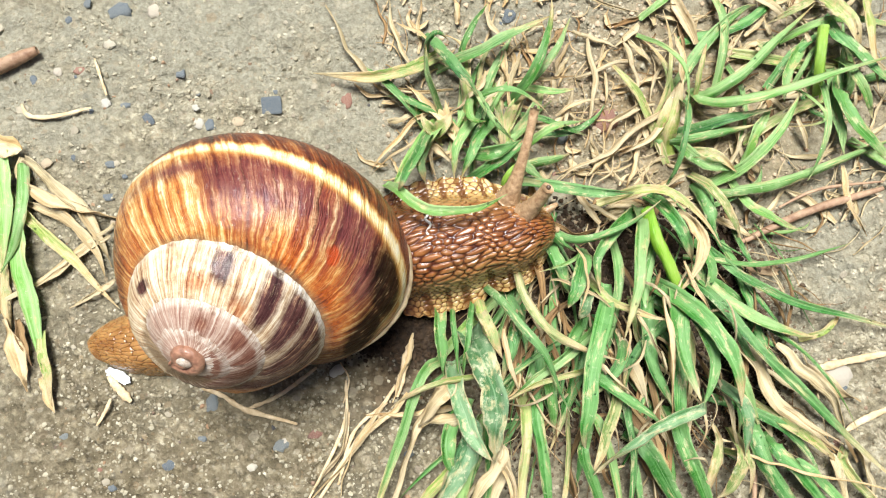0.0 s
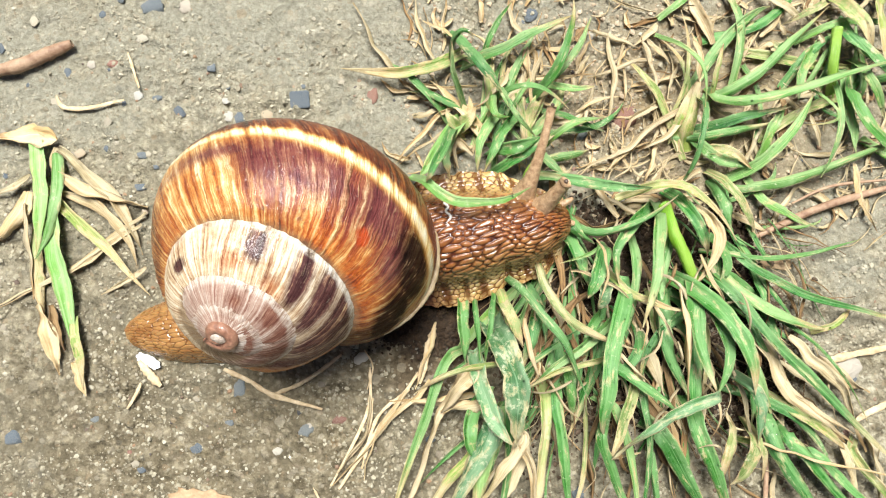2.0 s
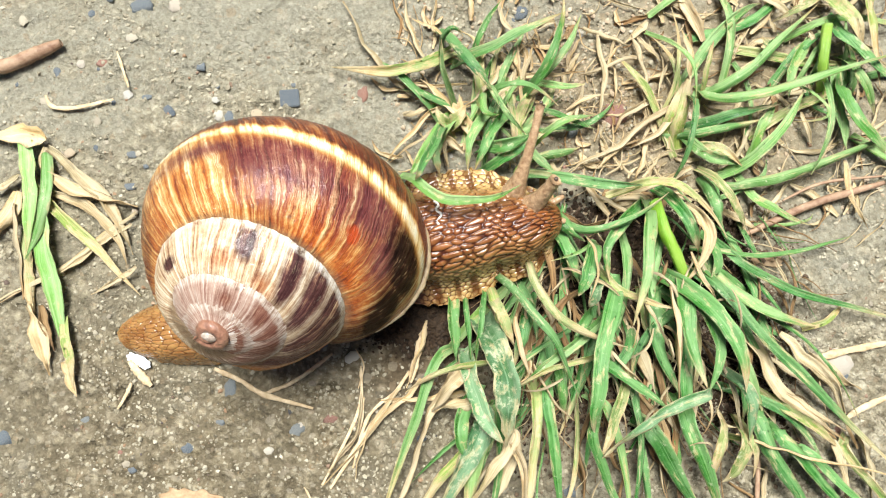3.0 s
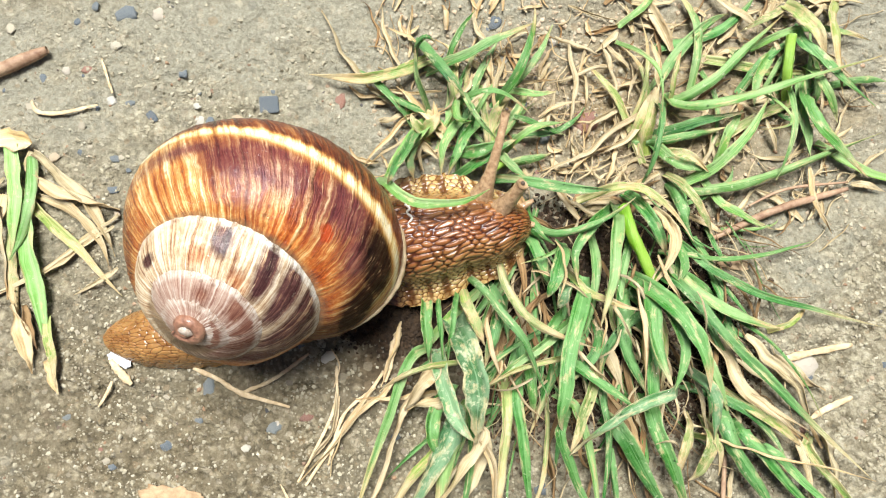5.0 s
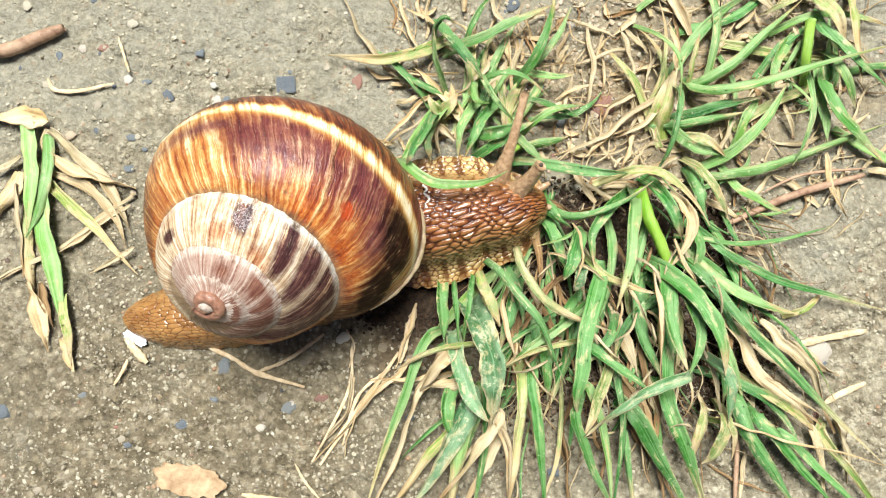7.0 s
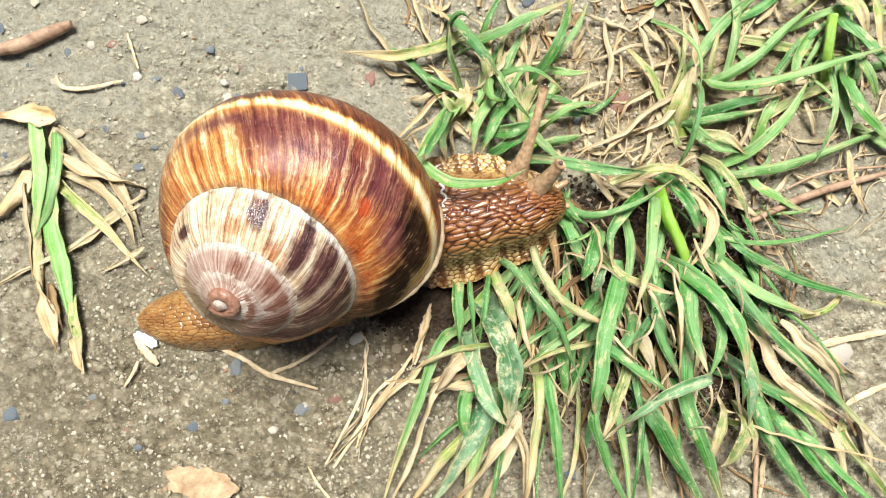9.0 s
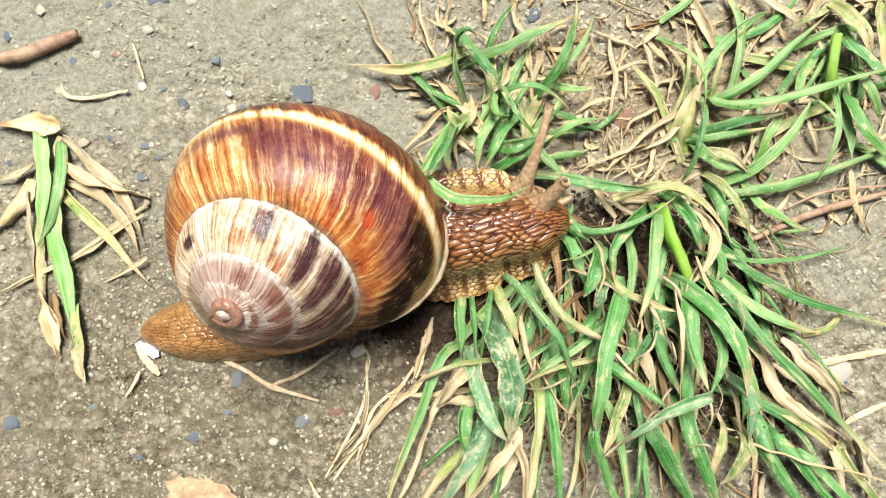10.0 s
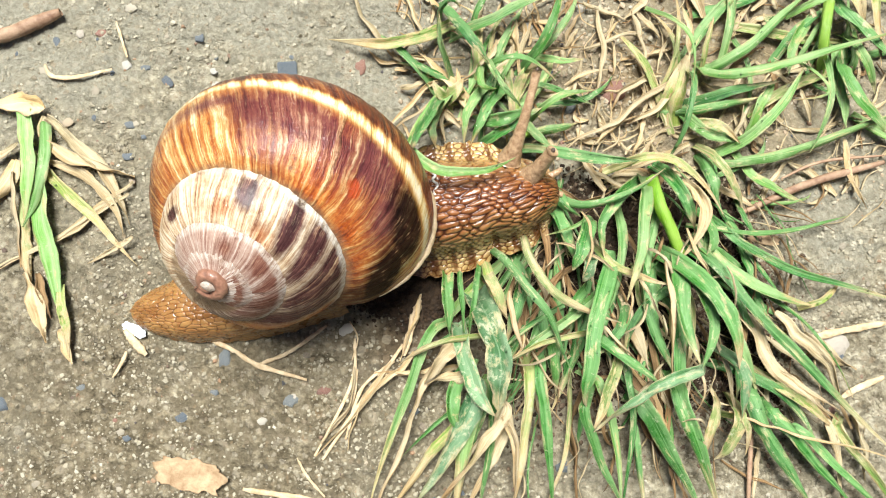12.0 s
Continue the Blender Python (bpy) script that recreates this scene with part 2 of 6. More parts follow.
def shell_material():
    """Streaked snail shell. UV: turns along the spiral back from the lip, part of the way round the tube; seam: angle above the next whorl's seam."""
    n = Nodes("snail_shell")
    turn, around, _ = n.split(n.coords("UV"))
    place = n.coords("Object")
    seam = n.add("ShaderNodeAttribute", 2, {"attribute_name": "seam"})
    crown = n.add("ShaderNodeAttribute", 2, {"attribute_name": "crown"})
    wave = n.math("MULTIPLY", n.math("SUBTRACT", n.noise(place, 110.0, 3.0), 0.5), 0.02)
    wave = n.math("ADD", wave, n.math("MULTIPLY", n.math("SUBTRACT", n.noise(place, 520.0, 3.0, 0.6), 0.5), 0.0065))
    # growth lines lean over more and more towards the seam of each older whorl
    lean = n.ramp(n.math("MULTIPLY", turn, -0.2), (0.0, 0.0), (0.05, 0.1), (0.07, 0.3), (0.12, 0.25), (0.2, 1.3), (0.207, 1.3), (0.23, 0.8), (0.25, 0.45), (0.28, 0.05), (0.31, 0.3), (0.4, 1.2), (0.43, 0.8), (0.47, 0.1), (0.51, 0.3), (0.6, 1.1))
    line = n.math("ADD", n.math("SUBTRACT", turn, n.math("MULTIPLY", lean, n.math("SUBTRACT", around, 0.16))), wave)
    back = n.math("MULTIPLY", line, -0.2)
    streak = n.noise(n.xyz(n.math("MULTIPLY", line, 120.0), n.math("MULTIPLY", around, 5.0)), 1.0, 5.0, 0.66)
    broad = n.noise(n.xyz(n.math("MULTIPLY", line, 15.0), n.math("MULTIPLY", around, 7.0), 4.0), 1.0, 5.0, 0.62)
    hair = n.noise(n.xyz(n.math("MULTIPLY", line, 400.0), n.math("MULTIPLY", around, 30.0), 2.0), 1.0, 3.0, 0.65)
    mottle = n.noise(place, 420.0, 7.0, 0.78)
    both = n.math("SUBTRACT", n.math("ADD", n.math("MULTIPLY", streak, 0.85), n.math("MULTIPLY", mottle, 0.36)), 0.1)
    ragged = n.math("ADD", n.math("MULTIPLY", n.math("SUBTRACT", broad, 0.5), 1.3), n.math("MULTIPLY", n.math("SUBTRACT", both, 0.5), 2.6))

    def spot(b, a, long, wide, soft=0.4, rough=1.0):
        """A blotch on the shell, ragged along the growth lines."""
        u = n.math("MULTIPLY", n.math("SUBTRACT", back, b / 1000), 1000 / long)
        v = n.math("MULTIPLY", n.math("SUBTRACT", around, a / 1000), 1000 / wide)
        d = n.math("SQRT", n.math("ADD", n.math("MULTIPLY", u, u), n.math("MULTIPLY", v, v)))
        d = n.math("ADD", d, n.math("MULTIPLY", ragged, rough * 0.55))
        return n.ramp(n.math("MULTIPLY", d, 0.4), (max(0.0, 0.4 - 0.4 * soft), 1.0), (0.4 + 0.4 * soft, 0.0))

    def most(*masks):
        out = masks[0]
        for m in masks[1:]:
            out = n.math("MAXIMUM", out, m)
        return out

    # the last whorl: amber with gold and cream streaks
    gold = n.ramp(both, (0.34, (0.26, 0.055, 0.013)), (0.42, (0.42, 0.135, 0.028)), (0.5, (0.56, 0.26, 0.07)), (0.57, (0.7, 0.46, 0.18)), (0.65, (0.84, 0.73, 0.5)))
    sienna = n.ramp(both, (0.34, (0.11, 0.015, 0.006)), (0.43, (0.3, 0.058, 0.014)), (0.51, (0.47, 0.15, 0.034)), (0.57, (0.62, 0.33, 0.1)), (0.65, (0.8, 0.62, 0.34)))
    plum = n.ramp(both, (0.34, (0.045, 0.008, 0.012)), (0.44, (0.105, 0.021, 0.027)), (0.53, (0.15, 0.038, 0.04)), (0.61, (0.25, 0.08, 0.06)), (0.71, (0.6, 0.38, 0.23)))
    black = n.ramp(n.math("ADD", n.math("MULTIPLY", hair, 0.4), n.math("MULTIPLY", mottle, 0.6)), (0.42, (0.004, 0.003, 0.003)), (0.53, (0.014, 0.008, 0.007)), (0.58, (0.05, 0.022, 0.014)), (0.63, (0.36, 0.24, 0.13)))
    colour = n.mix(n.ramp(back, (0.02, 1.0), (0.062, 1.0), (0.078, 0.25), (0.1, 0.1), (0.108, 0.9), (0.2, 0.9)), gold, sienna)
    plums = most(spot(60, 112, 13, 40, 0.4, 0.6), spot(71, 122, 9, 32, 0.6, 0.8), spot(83, 104, 13, 15, 0.6), n.math("MULTIPLY", spot(66, 156, 6, 30, 0.6), 0.6), spot(40, 106, 10, 40, 0.4, 0.7), spot(31, 134, 7, 32, 0.5, 0.7), n.math("MULTIPLY", spot(48, 126, 6, 30, 0.6), 0.85), n.math("MULTIPLY", spot(97, 106, 9, 12, 0.6), 0.6))
    colour = n.mix(n.math("MULTIPLY", plums, 0.9), colour, plum)
    amber = n.ramp(mottle, (0.36, (0.2, 0.022, 0.004)), (0.5, (0.5, 0.11, 0.012)), (0.64, (0.68, 0.27, 0.05)))
    patches = most(n.math("MULTIPLY", spot(36, 186, 6, 17, 0.5), 0.95), n.math("MULTIPLY", spot(24, 184, 6, 15, 0.6), 0.75), n.math("MULTIPLY", spot(53, 184, 5, 13, 0.6), 0.5))
    colour = n.mix(n.math("MULTIPLY", patches, n.ramp(both, (0.4, 0.45), (0.5, 1.0))), colour, amber)
    colour = n.mix(n.math("MULTIPLY", spot(43.5, 150, 2.1, 10, 0.2, 0.35), 0.9), colour, n.mix(mottle, (0.26, 0.018, 0.004), (0.52, 0.085, 0.01)))
    scorched = most(spot(21, 106, 12, 36, 0.3, 0.6), spot(11, 146, 13, 32, 0.3, 0.6), n.math("MULTIPLY", spot(5, 180, 10, 36, 0.4, 0.7), 0.85))
    colour = n.mix(n.math("MULTIPLY", scorched, 0.96), colour, black)
    bare = n.math("SUBTRACT", 1.0, n.math("MULTIPLY", scorched, 0.88))
    rim = most(spot(117, 130, 9, 36, 0.3, 0.5), spot(126, 165, 14, 20, 0.4, 0.6))
    colour = n.mix(n.math("MULTIPLY", rim, 0.85), colour, n.ramp(both, (0.4, (0.05, 0.008, 0.004)), (0.52, (0.2, 0.04, 0.01)), (0.6, (0.4, 0.16, 0.04))))
    # rests in growth: narrow dark lines across the whorl
    for b, strong in ((50.5, 0.75), (66.5, 0.8), (60.0, 0.4), (75.0, 0.35), (88.0, 0.35), (37.5, 0.4), (233.0, 0.5), (262.0, 0.4), (276.0, 0.4), (455.0, 0.4)):
        near = n.math("ABSOLUTE", n.math("SUBTRACT", back, b / 1000))
        rest = n.math("MULTIPLY", n.ramp(n.math("MULTIPLY", near, 100.0), (0.016, strong), (0.05, 0.0)), n.ramp(mottle, (0.42, 1.0), (0.58, 0.25)))
        colour = n.mix(rest, colour, (0.05, 0.016, 0.01))
    # older whorls: cream with plum blocks, then worn mauve-grey
    pale = n.ramp(both, (0.37, (0.2, 0.085, 0.045)), (0.45, (0.46, 0.3, 0.17)), (0.52, (0.63, 0.5, 0.33)), (0.6, (0.8, 0.73, 0.58)))
    dusk = n.ramp(both, (0.36, (0.012, 0.003, 0.006)), (0.46, (0.04, 0.008, 0.014)), (0.55, (0.085, 0.02, 0.024)), (0.6, (0.24, 0.11, 0.06)), (0.67, (0.66, 0.5, 0.3)))
    blocks = most(spot(268, 150, 4.6, 32, 0.3, 0.6), spot(248.5, 150, 4.6, 60, 0.3, 0.6), spot(235.5, 150, 6.2, 70, 0.3, 0.6), spot(219, 150, 10, 80, 0.3, 0.6), spot(203, 165, 10, 80, 0.35, 0.6), n.math("MULTIPLY", spot(258, 196, 3, 16, 0.6), 0.5), spot(306, 182, 5, 14, 0.3), n.math("MULTIPLY", spot(389, 200, 16, 60, 0.5), 0.75))
    older = n.mix(n.math("MULTIPLY", blocks, 0.95), pale, dusk)
    older = n.mix(n.math("MULTIPLY", most(spot(257, 205, 4, 16, 0.6), spot(276, 190, 5, 14, 0.7)), 0.6), older, sienna)
    colour = n.mix(n.ramp(back, (0.19, 0.0), (0.197, 1.0)), colour, older)
    mauve = n.ramp(both, (0.37, (0.22, 0.11, 0.085)), (0.46, (0.33, 0.21, 0.16)), (0.55, (0.42, 0.31, 0.25)), (0.66, (0.62, 0.55, 0.48)))
    brown = n.ramp(both, (0.37, (0.07, 0.018, 0.012)), (0.5, (0.14, 0.042, 0.026)), (0.6, (0.24, 0.1, 0.06)), (0.7, (0.5, 0.36, 0.25)))
    young = n.mix(n.math("MULTIPLY", most(spot(447, 205, 6, 26, 0.4), spot(434, 205, 5, 40, 0.4), spot(418, 190, 9, 50, 0.5), spot(402, 180, 8, 60, 0.5), spot(468, 225, 5, 20, 0.6), spot(620, 240, 60, 40, 0.6)), 0.85), mauve, brown)
    colour = n.mix(n.ramp(back, (0.392, 0.0), (0.402, 1.0)), colour, young)
    # pale band round the widest part and dark brown under it
    soft = n.math("ADD", around, n.math("MULTIPLY", n.math("SUBTRACT", both, 0.5), 0.02))
    below = n.math("MULTIPLY", n.ramp(soft, (0.05, 1.0), (0.058, 0.0)), n.ramp(back, (0.13, 1.0), (0.15, 0.0)))
    colour = n.mix(n.math("MULTIPLY", below, 0.95), colour, n.ramp(both, (0.38, (0.02, 0.005, 0.003)), (0.5, (0.1, 0.014, 0.006)), (0.58, (0.24, 0.055, 0.012)), (0.66, (0.42, 0.18, 0.05))))
    band = n.math("MULTIPLY", n.ramp(soft, (0.05, 0.0), (0.056, 1.0), (0.074, 1.0), (0.083, 0.0)), n.ramp(back, (0.13, 1.0), (0.15, 0.0)))
    core = n.ramp(soft, (0.054, 0.0), (0.062, 1.0), (0.07, 1.0), (0.079, 0.0))
    strip = n.mix(core, n.ramp(both, (0.38, (0.3, 0.09, 0.015)), (0.5, (0.6, 0.3, 0.06)), (0.62, (0.76, 0.52, 0.18))), n.ramp(both, (0.36, (0.52, 0.26, 0.06)), (0.43, (0.72, 0.5, 0.18)), (0.5, (0.86, 0.74, 0.42)), (0.6, (0.9, 0.85, 0.66))))
    colour = n.mix(n.math("MULTIPLY", band, n.ramp(streak, (0.3, 0.55), (0.42, 1.0))), colour, strip)
    # chalky edge along the seams
    chalk = n.math("MULTIPLY", n.ramp(n.math("ADD", seam, n.math("MULTIPLY", n.math("SUBTRACT", mottle, 0.5), 0.3)), (0.47, 1.0), (0.505, 0.85), (0.545, 0.0)), n.ramp(mottle, (0.38, 0.2), (0.52, 1.0)))
    chalk = n.math("MULTIPLY", chalk, n.ramp(back, (0.2, 0.8), (0.26, 1.0), (0.29, 0.5), (0.4, 0.55), (0.6, 0.4), (0.8, 0.3)))
    colour = n.mix(chalk, colour, n.ramp(both, (0.36, (0.42, 0.32, 0.2)), (0.5, (0.66, 0.62, 0.52)), (0.62, (0.82, 0.82, 0.78))))
    gap = n.ramp(n.math("ADD", crown, n.math("MULTIPLY", n.math("SUBTRACT", mottle, 0.5), 0.12)), (0.02, 1.0), (0.08, 0.0))
    colour = n.mix(n.math("MULTIPLY", gap, 0.85), colour, n.mix(mottle, (0.02, 0.008, 0.005), (0.4, 0.27, 0.15)))
    # fine growth lines, light and dark
    thread = n.math("ADD", n.math("MULTIPLY", hair, 0.75), n.math("MULTIPLY", mottle, 0.25))
    colour = n.mix(n.math("MULTIPLY", n.ramp(thread, (0.38, 1.0), (0.44, 0.0)), 0.55), colour, n.mix(1.0, colour, (0.38, 0.25, 0.22), "MULTIPLY"))
    colour = n.mix(n.math("MULTIPLY", bare, n.math("MULTIPLY", n.ramp(thread, (0.58, 0.0), (0.64, 1.0)), n.ramp(back, (0.0, 0.26), (0.19, 0.26), (0.2, 0.3), (0.4, 0.2)))), colour, (0.8, 0.62, 0.36))
    # scratches, chalky wear and pits
    scratch = n.noise(place, 1000.0, 6.0, 0.82)
    worn = n.ramp(back, (0.0, 0.16), (0.19, 0.16), (0.22, 0.14), (1.0, 0.2))
    colour = n.mix(n.math("MULTIPLY", n.math("MULTIPLY", n.ramp(scratch, (0.6, 0.0), (0.66, 1.0)), worn), bare), colour, (0.86, 0.74, 0.56))
    pits = n.math("MULTIPLY", n.ramp(n.cells(place, 430.0, 0), (0.08, 1.0), (0.17, 0.0)), n.ramp(broad, (0.45, 0.0), (0.55, 1.0)))
    colour = n.mix(n.math("MULTIPLY", pits, 0.5), colour, (0.1, 0.035, 0.02))
    height = n.math("ADD", n.math("MULTIPLY", hair, 0.7), n.math("ADD", n.math("MULTIPLY", streak, 0.7), n.math("MULTIPLY", scratch, 0.4)))
    # the newest whorl is polished, the older ones are worn dull
    polish = n.math("MULTIPLY", bare, n.ramp(back, (0.1, 1.0), (0.13, 0.5), (0.19, 0.2), (0.23, 0.3), (0.245, 0.7), (0.28, 0.7), (0.3, 0.3), (0.42, 0.2), (0.45, 0.4), (0.5, 0.3)))
    rough = n.math("ADD", n.math("MULTIPLY", scratch, 0.3), n.math("ADD", n.math("MULTIPLY", scorched, 0.2), 0.18))
    height = n.math("MULTIPLY", height, n.ramp(back, (0.0, 1.0), (0.19, 0.8), (0.2, 0.5), (0.39, 0.3), (0.4, 0.14), (0.6, 0.08), (0.62, 0.03)))
    normal = n.bump(height, 1.0, 0.0004)
    n.put(n.shader.inputs["Coat Normal"], n.bump(n.math("ADD", n.math("MULTIPLY", height, 0.5), n.math("MULTIPLY", n.noise(n.shift(place, (3.0, 1.0, 2.0)), 1100.0, 3.0, 0.6), 0.8)), 0.9, 0.00026))
    return n.finish(colour, rough, normal, n.math("MULTIPLY", polish, 0.12), n.math("MULTIPLY", polish, 0.65), 0.13)


def skin_material():
    """Moist, slightly translucent snail skin: glossy tubercles with narrow dark grooves. The tubercle field is stored on the mesh."""
    n = Nodes("snail_skin")
    place = n.coords("Object")
    knob = n.add("ShaderNodeAttribute", 2, {"attribute_name": "tubercle"})
    back = n.add("ShaderNodeAttribute", 2, {"attribute_name": "back"})
    skirt = n.add("ShaderNodeAttribute", 2, {"attribute_name": "skirt"})
    bar = n.add("ShaderNodeAttribute", 2, {"attribute_name": "bar"})
    tone, patch = n.noise(place, 420.0, 4.0), n.noise(place, 150.0, 4.0)
    groove = n.mix(back, n.ramp(tone, (0.3, (0.09, 0.03, 0.006)), (0.7, (0.2, 0.085, 0.02))), n.ramp(tone, (0.3, (0.035, 0.007, 0.003)), (0.7, (0.085, 0.02, 0.006))))
    tops = n.mix(back, n.ramp(tone, (0.3, (0.25, 0.12, 0.035)), (0.7, (0.45, 0.27, 0.095))), n.ramp(tone, (0.3, (0.15, 0.042, 0.011)), (0.7, (0.33, 0.13, 0.036))))
    tops = n.mix(skirt, tops, n.ramp(tone, (0.3, (0.45, 0.28, 0.09)), (0.7, (0.7, 0.53, 0.26))))
    tops = n.mix(n.math("MULTIPLY", n.ramp(patch, (0.45, 0.0), (0.6, 1.0)), 0.45), tops, n.mix(0.5, tops, groove))
    tops = n.mix(n.math("MULTIPLY", bar, 0.92), tops, n.mix(tone, (0.07, 0.022, 0.006), (0.17, 0.065, 0.018)))
    colour = n.mix(n.ramp(knob, (0.12, 0.0), (0.75, 1.0)), groove, tops)
    fine = n.noise(place, 2200.0, 3.0)
    n.put(n.shader.inputs["Subsurface Weight"], 0.15)
    n.put(n.shader.inputs["Subsurface Radius"], (1.0, 0.4, 0.15))
    n.put(n.shader.inputs["Subsurface Scale"], 0.0005)
    return n.finish(colour, n.ramp(tone, (0.3, 0.22), (0.7, 0.38)), n.bump(fine, 0.35, 0.0002), 0.5, 0.35, 0.2)


def plain_material(name, a, b, scale, rough=0.6, bump=0.5, specular=0.4, coat=0.0):
    n = Nodes(name)
    place = n.coords("Object")
    grain = n.noise(place, scale, 5.0, 0.65)
    return n.finish(n.ramp(grain, (0.3, a), (0.7, b)), rough, n.bump(grain, bump, 0.0004), specular, coat)


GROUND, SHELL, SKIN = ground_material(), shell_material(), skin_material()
SLATE = stone_material("slate_stone", (0.05, 0.085, 0.125), (0.085, 0.125, 0.165), (0.15, 0.18, 0.19), 0.5)
PALE_STONE = stone_material("pale_stone", (0.52, 0.47, 0.35), (0.56, 0.55, 0.5), (0.5, 0.36, 0.2), 0.55)
RED_STONE = stone_material("red_stone", (0.2, 0.07, 0.05), (0.27, 0.11, 0.075), (0.3, 0.14, 0.1), 0.6)
GRIT = stone_material("grit", (0.3, 0.26, 0.19), (0.5, 0.45, 0.34), (0.2, 0.16, 0.11), 0.6)
BARK = plain_material("twig_bark", (0.2, 0.105, 0.06), (0.5, 0.35, 0.23), 420.0, 0.6, 0.8)
TIP = plain_material("shell_tip", (0.12, 0.045, 0.028), (0.42, 0.22, 0.14), 700.0, 0.4, 0.9, 0.4, 0.3)
SCAR = plain_material("worn_tip", (0.22, 0.13, 0.08), (0.62, 0.56, 0.48), 900.0, 0.35, 0.8, 0.5, 0.4)
LIP = plain_material("shell_lip", (0.3, 0.2, 0.1), (0.66, 0.53, 0.33), 500.0, 0.4)
TENTACLE = plain_material("tentacle_skin", (0.26, 0.145, 0.07), (0.6, 0.42, 0.25), 1500.0, 0.28, 0.6, 0.6, 0.3)
EYE = plain_material("eye_spot", (0.04, 0.028, 0.02), (0.13, 0.09, 0.065), 900.0, 0.3, 0.2, 0.5, 0.1)
SCRAP = plain_material("white_scrap", (0.6, 0.64, 0.7), (0.8, 0.83, 0.88), 300.0, 0.5, 0.2)
MUCUS = plain_material("dried_mucus", (0.7, 0.66, 0.58), (0.85, 0.83, 0.78), 900.0, 0.2, 0.2)
LITTER = plain_material("brown_earth", (0.32, 0.235, 0.15), (0.66, 0.55, 0.4), 500.0, 0.8, 1.0)
SOIL = plain_material("brown_soil", (0.06, 0.04, 0.025), (0.24, 0.17, 0.11), 500.0, 0.8, 1.0)
# soil colour taken down to near black, so shade in gaps is included
SHADED_EARTH = plain_material("shaded_earth", (0.012, 0.007, 0.004), (0.065, 0.038, 0.018), 600.0, 0.8, 1.0)


# ---- building helpers ----
def mesh_of(name, verts, faces, material, uvs=None, smooth=True):
    me = bpy.data.meshes.new(name)
    me.from_pydata([tuple(v) for v in verts], [], [tuple(f) for f in faces])
    if uvs is not None:
        layer = me.uv_layers.new(name="UVMap")
        index = np.empty(len(me.loops), dtype=np.int32)
        me.loops.foreach_get("vertex_index", index)
        layer.data.foreach_set("uv", np.asarray(uvs, dtype=np.float32)[index].ravel())
    me.materials.append(material)
    me.polygons.foreach_set("use_smooth", [smooth] * len(me.polygons))
    me.update()
    return me


def part(name, me, parent, label=""):
    ob = new(name, me)
    ob.parent = parent
    return tagged(ob, label) if label else ob


def thing(name, label, category, at=(0, 0, 0), group="", me=None):
    ob = new(name, me)
    ob.location = at
    return tagged(ob, label, category, group)


def grid_faces(rows, cols, wrap=False):
    faces = []
    for i in range(rows - 1):
        for j in range(cols if wrap else cols - 1):
            k = (j + 1) % cols
            faces.append((i * cols + j, i * cols + k, (i + 1) * cols + k, (i + 1) * cols + j))
    return faces


# ---- ground ----
def relief(x, y):
    """Height of the ground in metres at a place in metres."""
    p = Vector((x, y, 0.0))
    h = 0.0007 * noise.noise(p * 45) + 0.0008 * noise.noise(p * 170) + 0.0006 * noise.noise(p * 420)
    h += (0.0005 * noise.noise(p * 760) + 0.0003 * noise.noise(p * 1300)) * max(0.0, min(1.0, 0.5 + 2.5 * noise.noise(p * 48 + Vector((3, 1, 0)))))
    crumbly = max(0.0, min(1.0, 0.4 + 2.2 * noise.noise(p * 48 + Vector((3, 1, 0))) - 9 * y))
    h += crumbly * (0.0009 * abs(noise.noise(p * 330 + Vector((0, 7, 0)))) + 0.0006 * abs(noise.noise(p * 690)) - 0.0003)
    return h - 0.0004


def make_ground():
    """One sheet: fine round the snail, wider and wider rings out to the horizon."""
    def axis(half, step):
        inner = list(np.arange(-half, half + step / 2, step))
        outer, x, gap = [], half, step
        while x < 400:
            gap *= 1.6
            x += gap
            outer.append(x)
        return [-v for v in reversed(outer)] + inner + outer
    xs, ys = axis(0.09, 0.00043), axis(0.058, 0.00043)
    verts = [(x, y, relief(x, y) if abs(x) < 0.1 and abs(y) < 0.07 else 0.0) for y in ys for x in xs]
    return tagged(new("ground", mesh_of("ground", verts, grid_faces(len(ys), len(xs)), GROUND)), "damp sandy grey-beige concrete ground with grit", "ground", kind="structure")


ground = make_ground()


def stone_mesh(name, seed, material, squareness=0.0, cuts=2):
    """A rough stone of about unit size, flattened below."""
    bm = bmesh.new()
    if squareness > 0.5:
        bmesh.ops.create_cube(bm, size=1.8)
        bmesh.ops.bevel(bm, geom=list(bm.edges), offset=0.14, segments=1, affect="EDGES")
    else:
        bmesh.ops.create_icosphere(bm, subdivisions=cuts, radius=1.0)
    for v in bm.verts:
        w = v.co.normalized()
        amount = 0.45 * noise.noise(w * 1.5 + Vector((seed, 0, 0))) + 0.2 * noise.noise(w * 3.1 + Vector((0, seed, 0)))
        v.co *= 1 if squareness > 0.5 else 1 + amount
    me = bpy.data.meshes.new(name)
    bm.to_mesh(me)
    bm.free()
    me.materials.append(material)
    me.polygons.foreach_set("use_smooth", [squareness < 0.5] * len(me.polygons))
    return me


STONES = {kind: [stone_mesh("stone", 3.1 * i + k * 17, material, 0, 1 if kind == "grit" else 2) for i in range(5)]
          for k, (kind, material) in enumerate((("slate", SLATE), ("pale", PALE_STONE), ("red", RED_STONE), ("grit", GRIT)))}
SQUARE = stone_mesh("stone", 4.4, SLATE, 1.0)


